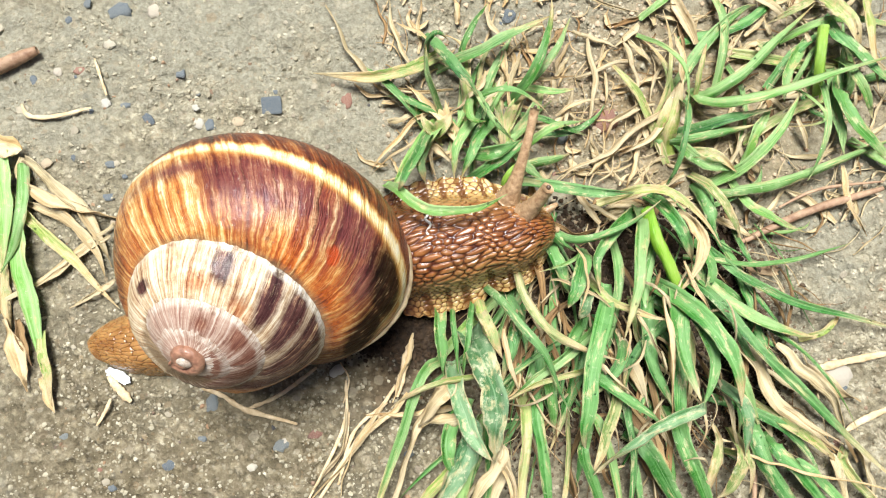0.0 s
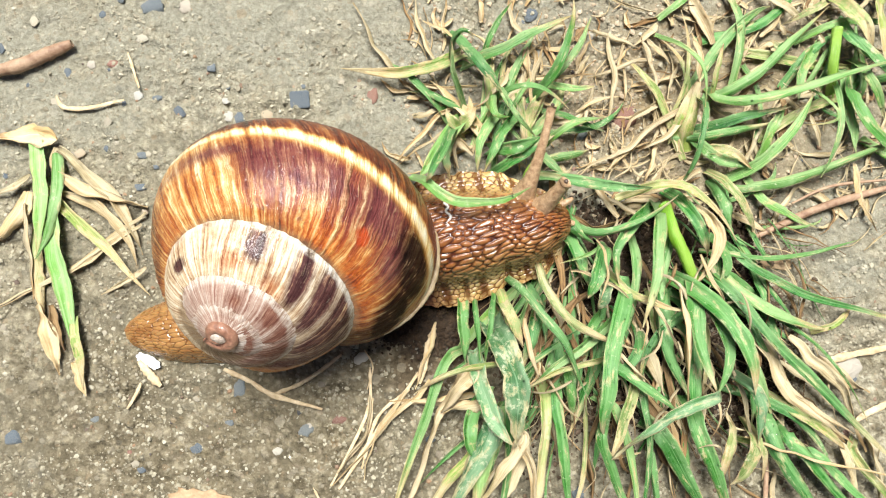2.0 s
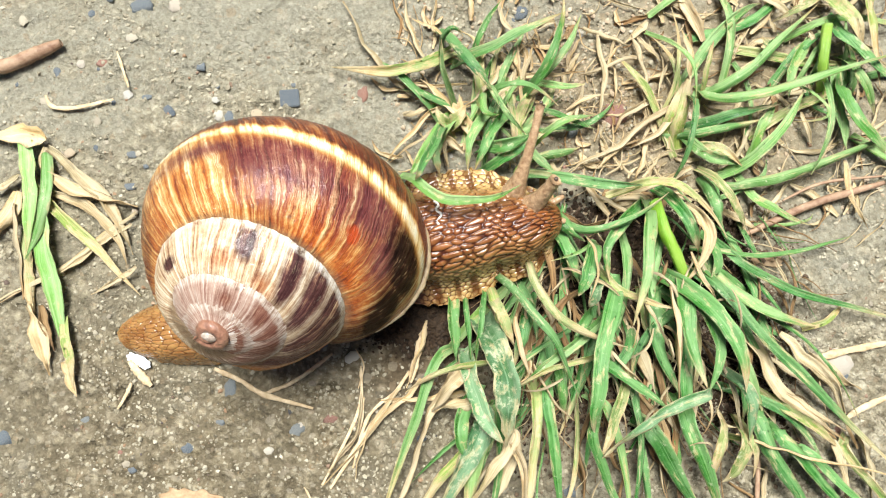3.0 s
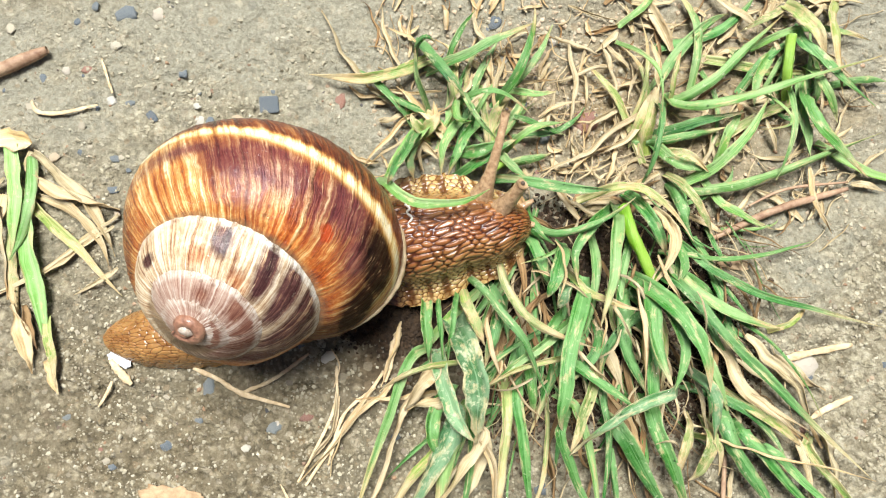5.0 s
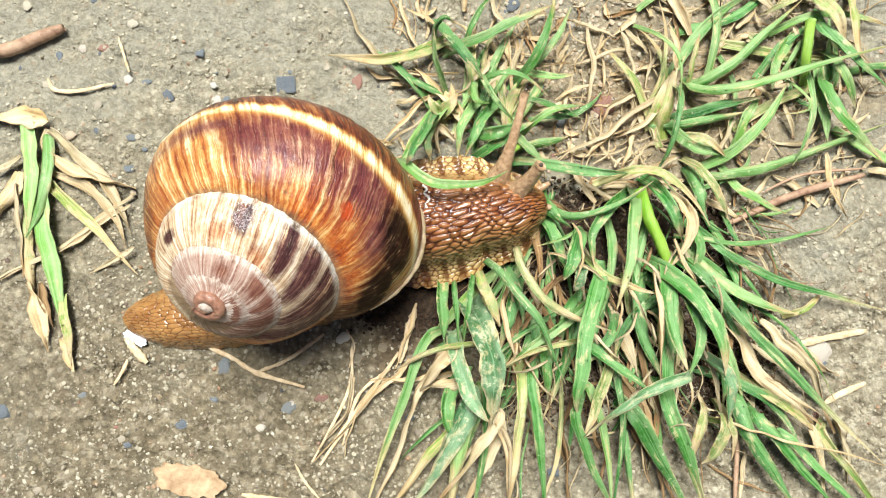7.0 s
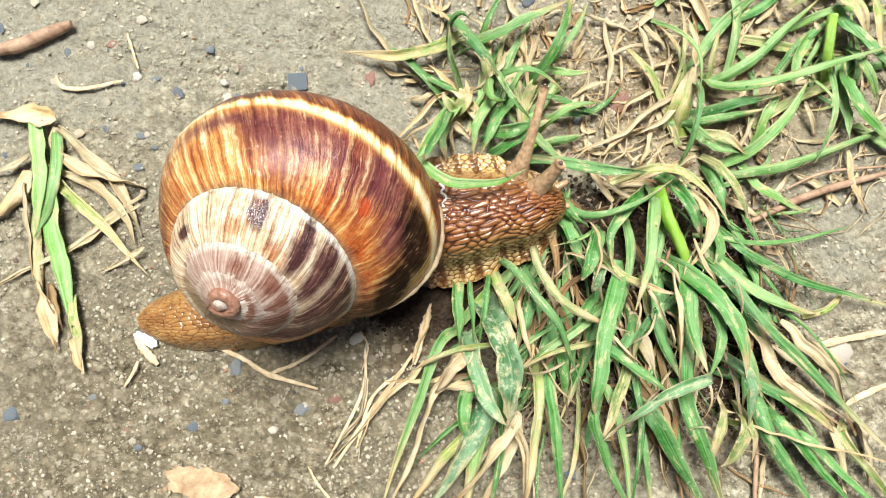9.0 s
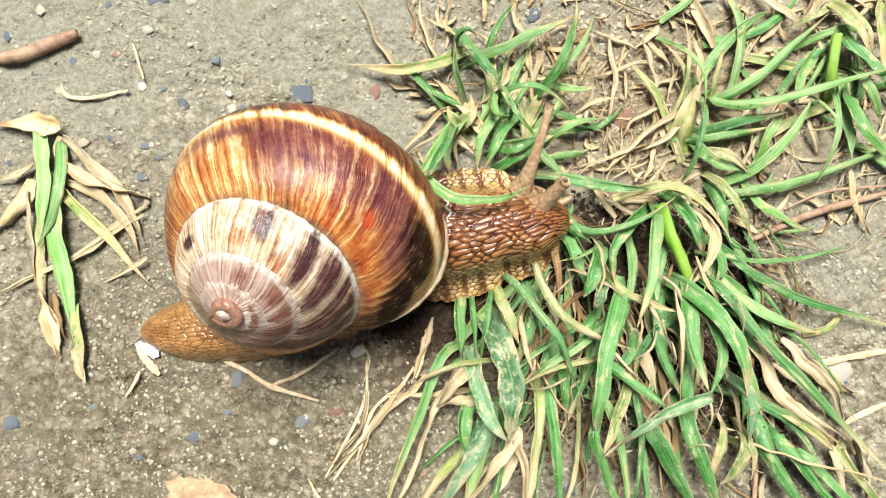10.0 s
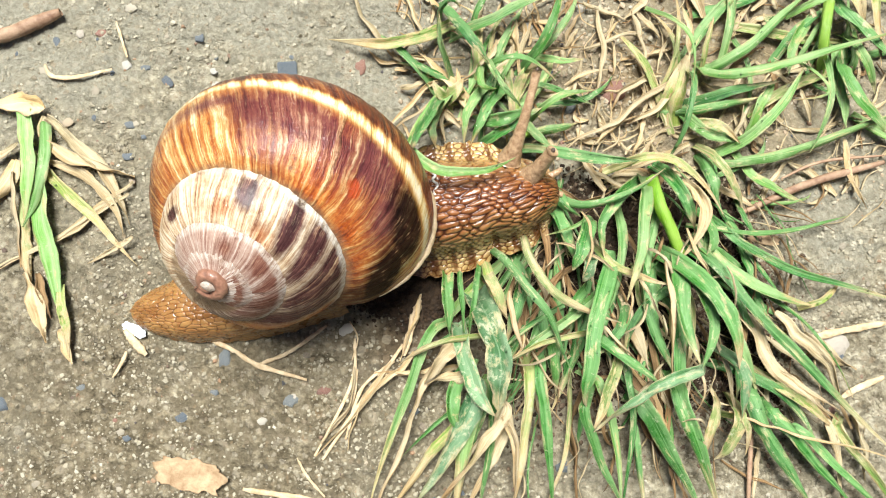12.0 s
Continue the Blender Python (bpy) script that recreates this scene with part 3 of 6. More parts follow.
def stone(kind, x, y, long_mm, wide_mm, turn, proud=0.16, me=None):
    """A stone set into the ground; sizes are its full width in mm."""
    ob = new("stone", me or STONES[kind][rng.randrange(5)])
    ob.parent = ground
    a, b = long_mm * MM / 2, wide_mm * MM / 2
    c = min(a, b) * 0.4
    ob.scale = (a, b, c)
    ob.rotation_euler = (rng.uniform(-0.15, 0.15), rng.uniform(-0.15, 0.15), radians(turn))
    bed = max(relief(x * MM + 0.7 * a * math.cos(k), y * MM + 0.7 * b * math.sin(k)) for k in (0, 0.8, 1.6, 2.4, 3.1, 3.9, 4.7, 5.5))
    ob.location = (x * MM, y * MM, max(bed, relief(x * MM, y * MM)) - c * (1 - 2 * proud))
    return ob


# the stones that can be told apart: kind, x, y, length, width in mm, turn
stone("slate", -45.8, 24.0, 2.90, 1.74, -50)
stone("slate", -39.9, 31.4, 1.74, 1.55, 0)
stone("slate", -51.8, 16.3, 2.52, 1.45, 0)
stone("slate", -49.6, 14.2, 1.16, 0.97, 0)
stone("slate", -35.1, 22.6, 1.94, 1.94, 20)
stone("slate", -34.7, -24.2, 2.32, 3.29, 0)
stone("slate", -42.1, -34.2, 2.52, 2.32, 30)
stone("slate", -73.6, -31.9, 3.48, 2.90, 20)
stone("slate", -52.0, 10.6, 2.13, 1.35, 0)
stone("slate", -23.7, -31.2, 2.90, 2.32, 0)
stone("pale", -23.2, -30.8, 1.74, 1.35, 0)
stone("pale", -53.0, 26.8, 1.74, 1.74, 0)
stone("pale", -37.6, 25.6, 1.35, 1.16, 0)
stone("pale", -30.5, 23.1, 2.32, 1.55, 0)
stone("pale", -37.1, 22.9, 1.94, 1.94, 0)
stone("pale", -44.5, 42.8, 2.90, 2.52, 10)
stone("pale", -62.8, 16.6, 1.94, 1.55, 20)
stone("pale", -71.5, 40.5, 1.74, 2.52, 0)
stone("pale", -61.2, 32.4, 1.55, 1.55, 0)
stone("pale", -52.3, 36.9, 2.13, 1.55, 0)
stone("red", -57.2, 32.4, 1.94, 1.35, 0)
stone("red", -17.9, -29.6, 2.52, 1.55, 10)
stone("red", 31.7, 22.1, 5.42, 4.45, 20)
stone("slate", -59.5, 41.6, 1.74, 1.35, 30)
stone("slate", -65.3, 31.0, 1.35, 1.94, 20)
stone("slate", -50.4, 42.7, 4.26, 2.52, 10)
stone("slate", 22.3, -42.0, 2.32, 2.13, 0)
stone("pale", 68.4, -21.6, 5.81, 4.84, 30)
stone("slate", 69.7, -23.7, 1.55, 1.35, 0)
stone("pale", -14.2, -19.2, 2.6, 1.8, 20, 0.14)
stone("slate", -59.6, -29.1, 1.74, 1.35, 0)
stone("slate", -36.6, -29.9, 1.55, 1.16, 0)
stone("pale", -28.5, -34.7, 1.74, 1.35, 20)
stone("grit", -66.9, 25.8, 2.90, 1.94, 0)
stone("red", -11.9, 26.6, 1.94, 3.29, 0)
stone("pale", -0.0, 32.0, 1.55, 1.16, 0)
stone("slate", 15.9, 40.3, 2.71, 2.52, 0)
stone("slate", 24.3, 19.2, 2.13, 2.52, 0)
stone("pale", 17.2, 33.2, 1.74, 1.55, 0)
stone("pale", 26.2, 36.6, 1.55, 1.35, 0)
stone("slate", -49.7, 26.4, 1.94, 1.16, 0)
stone("pale", 27.4, 25.1, 1.16, 1.16, 0)
stone("slate", -24.6, 25.6, 3.7, 3.3, 4, 0.2, SQUARE)

free = random.Random(21)
for i in range(170):
    x, y = free.uniform(-84, 84), free.uniform(-52, 50)
    if 0 < x < 62 and -42 < y < 12:
        continue
    kind = free.choices(("slate", "pale", "red", "grit"), (0.24, 0.08, 0.06, 0.62))[0]
    size = free.choice((0.6, 0.7, 0.8, 0.9, 1.0, 1.2, 1.5))
    stone(kind, x, y, size * free.uniform(0.9, 1.4), size, free.uniform(0, 180), free.uniform(0.1, 0.3))


def make_grit():
    """Loose and half-sunk grains, too many to count."""
    seeds = random.Random(5)
    bm = bmesh.new()
    bmesh.ops.create_icosphere(bm, subdivisions=1, radius=1.0)
    base, tris = [v.co.copy() for v in bm.verts], [tuple(v.index for v in f.verts) for f in bm.faces]
    bm.free()
    verts, faces = [], []
    while len(verts) < 17000 * len(base):
        x, y = seeds.uniform(-0.086, 0.086), seeds.uniform(-0.054, 0.052)
        p = Vector((x, y, 0))
        if noise.noise(p * 48 + Vector((3, 1, 0))) + 0.8 * noise.noise(p * 260) < seeds.uniform(-0.45, 0.35) + 5 * y:
            continue
        if ((x - 0.03) / 0.029) ** 2 + ((y + 0.014) / 0.026) ** 2 < 1 + 1.2 * noise.noise(p * 120) or ((x + 0.001) / 0.012) ** 2 + ((y + 0.0145) / 0.007) ** 2 < 1:
            continue
        r = 0.00012 + 0.0004 * seeds.random() ** 2.4
        spin = Euler((seeds.uniform(0, 6), seeds.uniform(0, 6), seeds.uniform(0, 6))).to_matrix()
        z = relief(x, y) + r * seeds.uniform(-0.7, 0.15)
        k = len(verts)
        for b in base:
            v = spin @ (b * r * seeds.uniform(0.55, 1.3))
            verts.append((x + v.x, y + v.y, z + v.z))
        faces += [(a + k, b + k, c + k) for a, b, c in tris]
    n = Nodes("loose_grit")
    pick = n.tree.nodes.new("ShaderNodeNewGeometry").outputs["Random Per Island"]
    colour = n.ramp(pick, (0.0, (0.24, 0.21, 0.145)), (0.3, (0.33, 0.3, 0.215)), (0.75, (0.41, 0.375, 0.275)), (0.95, (0.5, 0.465, 0.36)), (0.97, (0.34, 0.21, 0.12)), (1.0, (0.07, 0.08, 0.09)))
    me = mesh_of("grit", verts, faces, n.finish(colour, 0.6, None, 0.4), smooth=False)
    return tagged(new("loose_grit", me), "fine sandy grains lying on the ground", "grit", kind="stuff")


make_grit()


# ---- grass ----
DROPS = []


def blade_mesh(name, row, seed, tip_blunt=0.0, root=0.95):
    """A grass blade with a folded middle, a taper and a thickness. row: kind, root x and y, heading and length in plan, bow to its left,
    where the bow lies, heights of root, middle and tip, width; lengths in mm."""
    kind, x, y, heading, length, bow, at, z0, zm, z1, width = row
    d = Vector((math.cos(radians(heading)), math.sin(radians(heading)), 0))
    side = Vector((-d.y, d.x, 0))
    p0, p2 = Vector((x, y, z0)), Vector((x, y, 0)) + d * length + Vector((0, 0, z1))
    mid = Vector((x, y, zm)) + d * (length * at) + side * bow
    ctrl = mid * 2 - (p0 + p2) / 2
    wob = random.Random(seed)
    steps = max(14, min(30, int(length / 0.95)))
    dry = kind in "SB"
    fold = wob.uniform(0.16, 0.46) * wob.choice((1, 1, 1, -1))
    lean0, lean1 = (wob.uniform(-0.9, 0.9), wob.uniform(-1.6, 1.6)) if dry else (wob.uniform(-0.45, 0.45), wob.uniform(-0.85, 0.85))
    sway = (0.07 if dry and x > -40 else 0.03) * length
    thick = 0.09 if kind != "N" else width * 0.6
    lanes = (-1.0, -0.55, 0.0, 0.55, 1.0)
    # the blade goes on below its neighbours to where it grows
    hidden = 0.0 if dry or kind in "NP" or root < 0.5 else min(0.3, 4.5 / length)
    pinch, kink = wob.uniform(0.25, 0.8), wob.uniform(0.2, 0.8)
    top, low, uv_top = [], [], []
    for i in range(steps + 1):
        t = -hidden + (1 + hidden) * i / steps
        s = max(t, 0.0)
        p = p0 * (1 - s) ** 2 + ctrl * 2 * s * (1 - s) + p2 * s * s
        bend = math.sin(math.pi * s)
        p = p + side * (sway * bend * noise.noise(Vector((seed * 2.9, t * 2.6, 1)))) + Vector((0, 0, 0.5 * sway * bend * noise.noise(Vector((seed * 4.1, t * 3.1, 7)))))
        if dry:
            p = p + side * (0.35 * noise.noise(Vector((seed * 5.3, t * length * 0.28, 3))))
        tan = ((ctrl - p0) * (1 - s) + (p2 - ctrl) * s).normalized()
        if t < 0:
            p = p + tan * (t * length)
            p.z = p0.z + (0.4 - p0.z) * min(1.0, -t / hidden)
        left = Vector((0, 0, 1)).cross(tan)
        left = left.normalized() if left.length > 0.05 else side
        up = tan.cross(left).normalized()
        lean = lean0 + (lean1 - lean0) * s + (0.5 if dry else 0.16) * noise.noise(Vector((seed * 3.7, t * 4, 0)))
        left, up = left * math.cos(lean) + up * math.sin(lean), up * math.cos(lean) - left * math.sin(lean)
        begin = 0.5 + 0.5 * min(1, (t + hidden) / 0.22) if dry else root + (1 - root) * min(1, (t + hidden) / 0.3)
        shape = begin * (1 - max(0, (t - 0.42) / 0.58) ** 1.8 * (1 - tip_blunt))
        shape *= 1 + 0.14 * noise.noise(Vector((seed * 1.3, t * 7, 4))) - (0.3 if dry else 0.12) * math.exp(-((t - pinch) / 0.07) ** 2)
        half = max(0.04, width / 2 * shape)
        nick = 0.1 if dry else 0.06
        for c in lanes:
            crinkle = (0.3 if kind == "W" else 0.26 if dry else 0.12) * width * noise.noise(Vector((t * length * (0.55 if kind == "W" else 0.34), c * 1.4, seed * 2.1)))
            if kind == "N":
                rise = math.sqrt(max(0, 1 - c * c)) * thick
            else:
                rise = fold * width * (abs(c) - 0.4) * shape * (1 + 0.5 * math.sin(9 * (t - kink))) + crinkle
            ragged = 1 + nick * noise.noise(Vector((t * length * 1.1, c * 9, seed * 1.9))) if abs(c) == 1 else 1
            q = p + left * (c * half * ragged) + up * rise
            q.z = max(q.z, 0.25)
            top.append(q * MM)
            if kind in "GLYW" and c in (-0.55, 0.55) and s > 0 and wob.random() < 0.07:
                DROPS.append((q * MM, up.copy(), wob.uniform(0.1, 0.22) * MM))
            q = q - up * (thick if kind != "N" else 2 * rise * 0.9 + 0.02)
            q.z = max(q.z, 0.1)
            low.append(q * MM)
            uv_top.append(((c + 1) / 2, s))
    n, m = steps + 1, len(lanes)
    size = n * m
    faces = grid_faces(n, m)
    faces += [tuple(size + v for v in reversed(f)) for f in grid_faces(n, m)]
    for i in range(n - 1):
        a, b = i * m, (i + 1) * m
        faces.append((a, b, b + size, a + size))
        a, b = a + m - 1, b + m - 1
        faces.append((b, a, a + size, b + size))
    faces.append(tuple(range(m)) + tuple(size + v for v in reversed(range(m))))
    end = (n - 1) * m
    faces.append(tuple(end + v for v in reversed(range(m))) + tuple(size + end + v for v in range(m)))
    return mesh_of(name, top + low, faces, LEAF[kind], uv_top + uv_top)


BLADE_LABEL = {"G": "fresh green folded blade", "Y": "yellowing green blade", "L": "light green folded blade", "P": "broad pale green flattened blade", "S": "dry straw-coloured blade", "W": "crumpled scuffed green blade",
               "B": "dead brown blade", "N": "smooth bright green stem"}


def tuft(label, light, *lists):
    """A tuft of grass out of lists of blades; light: the share of its green blades that are paler."""
    rows = [row for rows in lists for row in rows]
    root = thing("grass_tuft", label, "grass", group="grass tufts")
    for i, row in enumerate(rows):
        row = (*row[:-1], row[-1] * (1.4 if row[1] < -40 else 0.8 if row[-1] < 1.8 else 1.05)) if row[0] in "SB" else row
        row = ("L", *row[1:]) if row[0] == "G" and (i * 0.618) % 1 < light else row
        part("stem" if row[0] == "N" else "blade", blade_mesh("blade", row, i * 1.37 + len(rows), 0.7 if row[0] == "N" else 0.0), root, BLADE_LABEL[row[0]])
    return root


# kind, x, y, heading, length, bow, place of the bow, three heights, width
FRONT_A = [
    ('G', 1.8, -18.2, -111, 33.7, -1.3, 0.28, 3, 6, 2, 1.75),
    ('S', 5.5, -19.8, -116, 34.2, -2.1, 0.32, 2, 5, 1, 1.88),
    ('G', 3, -10.3, -87, 9.8, -0.1, 0.47, 5, 6, 4, 2.06),
    ('G', 5.1, -10.3, -85, 10.2, -0.2, 0.44, 6, 7, 5, 0.95),
    ('G', 8.2, -9.2, -98, 11.2, -0.3, 0.49, 6, 8, 5, 1.09),
    ('Y', 9.5, -8.7, -68, 9.6, -0.3, 0.48, 6, 7, 4, 1.73),
    ('B', 14.1, -10.2, -103, 6.3, -0, 0.55, 4, 5, 3, 1.03),
    ('Y', 9.2, -19.9, -161, 15, -1.6, 0.53, 7, 9, 4, 1.01),
]
FRONT_B = [
    ('W', 8.9, -15.4, -84, 17.4, 1.4, 0.46, 8, 13, 10, 4.2),
    ('W', 5.5, -21.1, -65, 12.1, -0.9, 0.53, 9, 11, 11, 2.74),
    ('S', 11, -32.3, -121, 19.6, 0.7, 0.25, 9, 6, 1, 1.44),
    ('S', 11.7, -32.5, -82, 17.8, 0.8, 0.25, 9, 7, 3, 0.84),
    ('G', 5.8, -25.5, -91, 9.8, -2.1, 0.55, 5, 8, 6, 2.5),
    ('G', 8.6, -28.8, -101, 22.2, -1.1, 0.32, 4, 6, 2, 3.18),
    ('Y', 5.2, -33.8, -128, 19.6, -0.2, 0.3, 4, 4, 1, 1.94),
    ('G', 11.6, -7, -59, 22.5, 1.1, 0.45, 8, 11, 8, 1.37),
]
FRONT_C = [
    ('Y', 15.8, -4.8, -41, 19.6, -3.3, 0.42, 8, 11, 9, 1.52),
    ('G', 15.7, -10.9, -106, 10.5, -0.1, 0.49, 5, 7, 5, 2.21),
    ('G', 26.6, -13.8, -143, 17.1, -0.1, 0.55, 7, 9, 7, 1.55),
    ('Y', 24.4, -19.5, -160, 12.6, -1, 0.51, 8, 10, 9, 1),
    ('Y', 16.1, -25.1, -97, 25.4, 0.6, 0.34, 5, 7, 3, 2.05),
    ('G', 18.2, -24.2, -85, 26.4, -0.1, 0.3, 5, 7, 3, 1.89),
    ('S', 16, -20.4, -55, 11.3, -0.8, 0.59, 5, 7, 5, 0.67),
    ('G', 28.9, -9.2, -101, 21.9, -1.7, 0.63, 9, 14, 10, 2.53),
]
FRONT_D = [
    ('G', 24.5, -30.3, -67, 20.9, -1.2, 0.28, 10, 9, 4, 1.86),
    ('W', 42.1, -24.5, -149, 19.2, -1.9, 0.48, 13, 15, 11, 1.92),
    ('Y', 30.8, -23.4, -112, 12.6, -0, 0.51, 6, 8, 8, 1.87),
    ('G', 27.2, -20.3, -37, 13.5, 0.1, 0.47, 7, 9, 6, 1.7),
    ('G', 32.1, -24.4, -92, 26.3, 1.1, 0.34, 5, 6, 3, 1.43),
    ('G', 33.4, -34.1, -82, 17, -0.4, 0.25, 4, 5, 2, 1.44),
    ('G', 34, -30.3, -60, 23, 0.3, 0.27, 5, 6, 2, 2.86),
    ('G', 40.2, -28.4, -70, 23.4, -0.5, 0.3, 6, 7, 3, 2.68),
]
FRONT_E = [
    ('G', 40.3, -7.8, -64, 19, 1.6, 0.48, 6, 12, 10, 2.87),
    ('W', 48.4, -23.6, -83, 10.4, 1.1, 0.45, 10, 9, 6, 1.94),
    ('Y', 49.8, -32.2, -111, 8.6, 0.6, 0.55, 7, 6, 3, 1.91),
    ('G', 40.8, -8.2, -82, 16.8, -1.6, 0.46, 6, 9, 9, 2.63),
    ('G', 42.1, -8.9, -87, 16.1, 2, 0.52, 6, 10, 9, 2),
    ('G', 46.2, -7.6, -46, 46.1, -1.1, 0.38, 5, 7, 2, 1.73),
    ('G', 49, -2.4, -21, 35.6, -2.2, 0.35, 4, 5, 1, 1.44),
    ('G', 46.9, -6.6, -26, 19.3, -2.1, 0.5, 4, 5, 2, 2.08),
]
FRONT_F = [
    ('Y', 63.5, -15, 36, 6.9, -0.3, 0.43, 2, 3, 1, 1.06),
    ('G', 48, -2.4, 6, 22.7, -1.3, 0.43, 4, 4, 2, 0.97),
    ('S', 51.3, -15.7, -50, 24.2, -1.4, 0.4, 3, 4, 1, 2.42),
    ('S', 57.7, -16.2, -57, 23.2, 1.5, 0.44, 2, 3, 1, 1.91),
    ('Y', 56.1, -27.3, -37, 13.6, -0, 0.43, 3, 5, 2, 1.6),
    ('G', 52.3, -28.9, -60, 24.5, -1.5, 0.29, 4, 6, 2, 2.7),
    ('G', 55.8, -31.7, -49, 23.6, -0.3, 0.26, 4, 5, 2, 2.4),
    ('S', 48.6, -32.2, -16, 30.9, 0.1, 0.34, 5, 7, 3, 0.76),
]
FRONT_G = [
    ('Y', 46.8, -31, -107, 9.2, -0.8, 0.45, 6, 8, 5, 1.87),
    ('S', 37.9, -8.1, -87, 19, 0.6, 0.46, 8, 9, 6, 1.66),
    ('G', 36.2, -10.2, -75, 16.8, -1.9, 0.45, 4, 6, 4, 2.7),
    ('G', 41.7, -16.4, -88, 15.3, -1.1, 0.53, 3, 5, 3, 2.08),
    ('G', 35.5, 4.1, -102, 18.7, -0.2, 0.47, 6, 11, 9, 2.13),
    ('G', 33.1, 4.5, -111, 12.8, -2.7, 0.56, 6, 9, 7, 2.01),
    ('Y', 28.3, -6.7, -24, 12.5, -1.2, 0.4, 7, 8, 8, 1.25),
    ('G', 26.1, -1.2, -111, 8.8, 0, 0.59, 7, 11, 9, 2.44),
]
FRONT_H = [
    ('S', 24.2, -0.2, -89, 10.3, 1.2, 0.45, 11, 12, 10, 0.65),
    ('W', 26, -7.6, -108, 3.8, 0.1, 0.49, 9, 10, 8, 2),
    ('G', 20.5, 6.2, -57, 8.1, -1.3, 0.47, 4, 7, 6, 2.21),
    ('G', 20.2, 2.2, -69, 10.2, -0.2, 0.58, 4, 7, 5, 2.52),
    ('G', 25.3, -1.1, -158, 7, 0.4, 0.37, 8, 9, 8, 0.62),
    ('G', 21.9, 2.4, 16, 17, -2.7, 0.35, 6, 10, 8, 1.31),
    ('G', 19, 10.5, -8, 15.3, -0.7, 0.55, 5, 8, 8, 1.87),
    ('Y', 33.6, 8.5, -31, 16.9, 2.5, 0.4, 8, 9, 6, 1.47),
]
FRONT_I = [
    ('N', 37, 5.8, -68, 14.5, -0.9, 0.46, 4, 6, 3, 2.21),
    ('G', 46.3, 8.9, -79, 7.5, 0, 0.55, 3, 5, 4, 2.08),
    ('S', 41.3, 5.3, -93, 13.5, 3.4, 0.41, 7, 9, 5, 1.82),
    ('Y', 46.8, 9.9, -58, 10.3, 0, 0.54, 5, 6, 3, 1.43),
    ('G', 50.9, 8.9, 17, 33.7, -1, 0.31, 3, 4, 2, 1.73),
    ('G', 46, -0.4, -95, 7.6, 1.2, 0.5, 3, 5, 3, 1.6),
    ('G', 39, 7, -64, 10.5, 0.1, 0.54, 5, 8, 5, 2.03),
    ('Y', 49.3, -32.8, -74, 6.6, 1.1, 0.27, 6, 7, 5, 1.1),
]
FRONT_J = [
    ('G', 19.9, -19.8, -84, 9.9, 0, 0.45, 4, 6, 3, 1.91),
    ('G', 27.6, -27.2, -80, 23.3, 0.9, 0.28, 4, 5, 3, 1.6),
    ('S', 32.4, -14.4, -69, 12.2, -0.7, 0.47, 3, 4, 2, 2.24),
    ('G', 59.7, -35.1, -44, 28, 0.3, 0.25, 3, 4, 2, 1.77),
    ('S', 65.8, -34, -81, 17.6, 0.1, 0.25, 2, 3, 1, 1.74),
    ('Y', 67.2, -34.5, -53, 24.8, -0.6, 0.25, 2, 3, 1, 1.63),
    ('G', 10.5, -23.4, -96, 27.1, 1.2, 0.4, 4, 5, 3, 1.6),
    ('S', 13.2, -32.7, -114, 19.1, 0.7, 0.29, 3, 4, 1, 2.07),
]
FRONT_K = [
    ('G', 25.8, -12.5, -107, 8.8, -1.2, 0.47, 3, 5, 3, 1.76),
    ('G', 31.8, -1.2, -99, 15.2, 0.8, 0.5, 3, 5, 3, 1.76),
    ('G', 39.2, -12.6, -117, 14.4, -2.8, 0.51, 4, 6, 4, 1.59),
    ('B', 25.7, -25.6, -93, 24.8, -0.9, 0.29, 2, 3, 1, 1.74),
    ('B', 39.3, -27.6, -86, 22.9, -0.4, 0.31, 2, 3, 1, 1.22),
    ('S', 43.3, 11.9, -159, 11, 0.5, 0.61, 4, 5, 3, 1.54),
    ('G', 48.3, -14.6, -69, 16.5, -0.2, 0.47, 3, 5, 3, 1.76),
    ('G', 50.7, -25.8, -43, 17.9, 2, 0.49, 3, 4, 2, 1.61),
]
FRONT_L = [
    ('G', 14.6, -8.1, -76, 9.2, 0.6, 0.49, 3, 4, 3, 1.45),
    ('S', 17.9, -9.5, -75, 11.7, 0.5, 0.51, 3, 4, 3, 1.38),
    ('B', 21.4, -6.7, -65, 10.5, -0.2, 0.59, 2, 3, 2, 1.39),
    ('B', 19.4, -12.4, -66, 13.4, 0.1, 0.46, 2, 3, 2, 1.22),
    ('S', 26.5, 7.6, -30, 9.8, 0.4, 0.5, 2, 3, 2, 1.22),
    ('S', 29.8, 4.2, 116, 9.2, 1.2, 0.58, 2, 3, 2, 1.57),
    ('B', 21.7, 4.7, -1, 9.6, -1.9, 0.5, 2, 2, 2, 1.4),
    ('G', 32.1, -15.3, -128, 11.4, 1.2, 0.4, 4, 7, 5, 1.89),
]
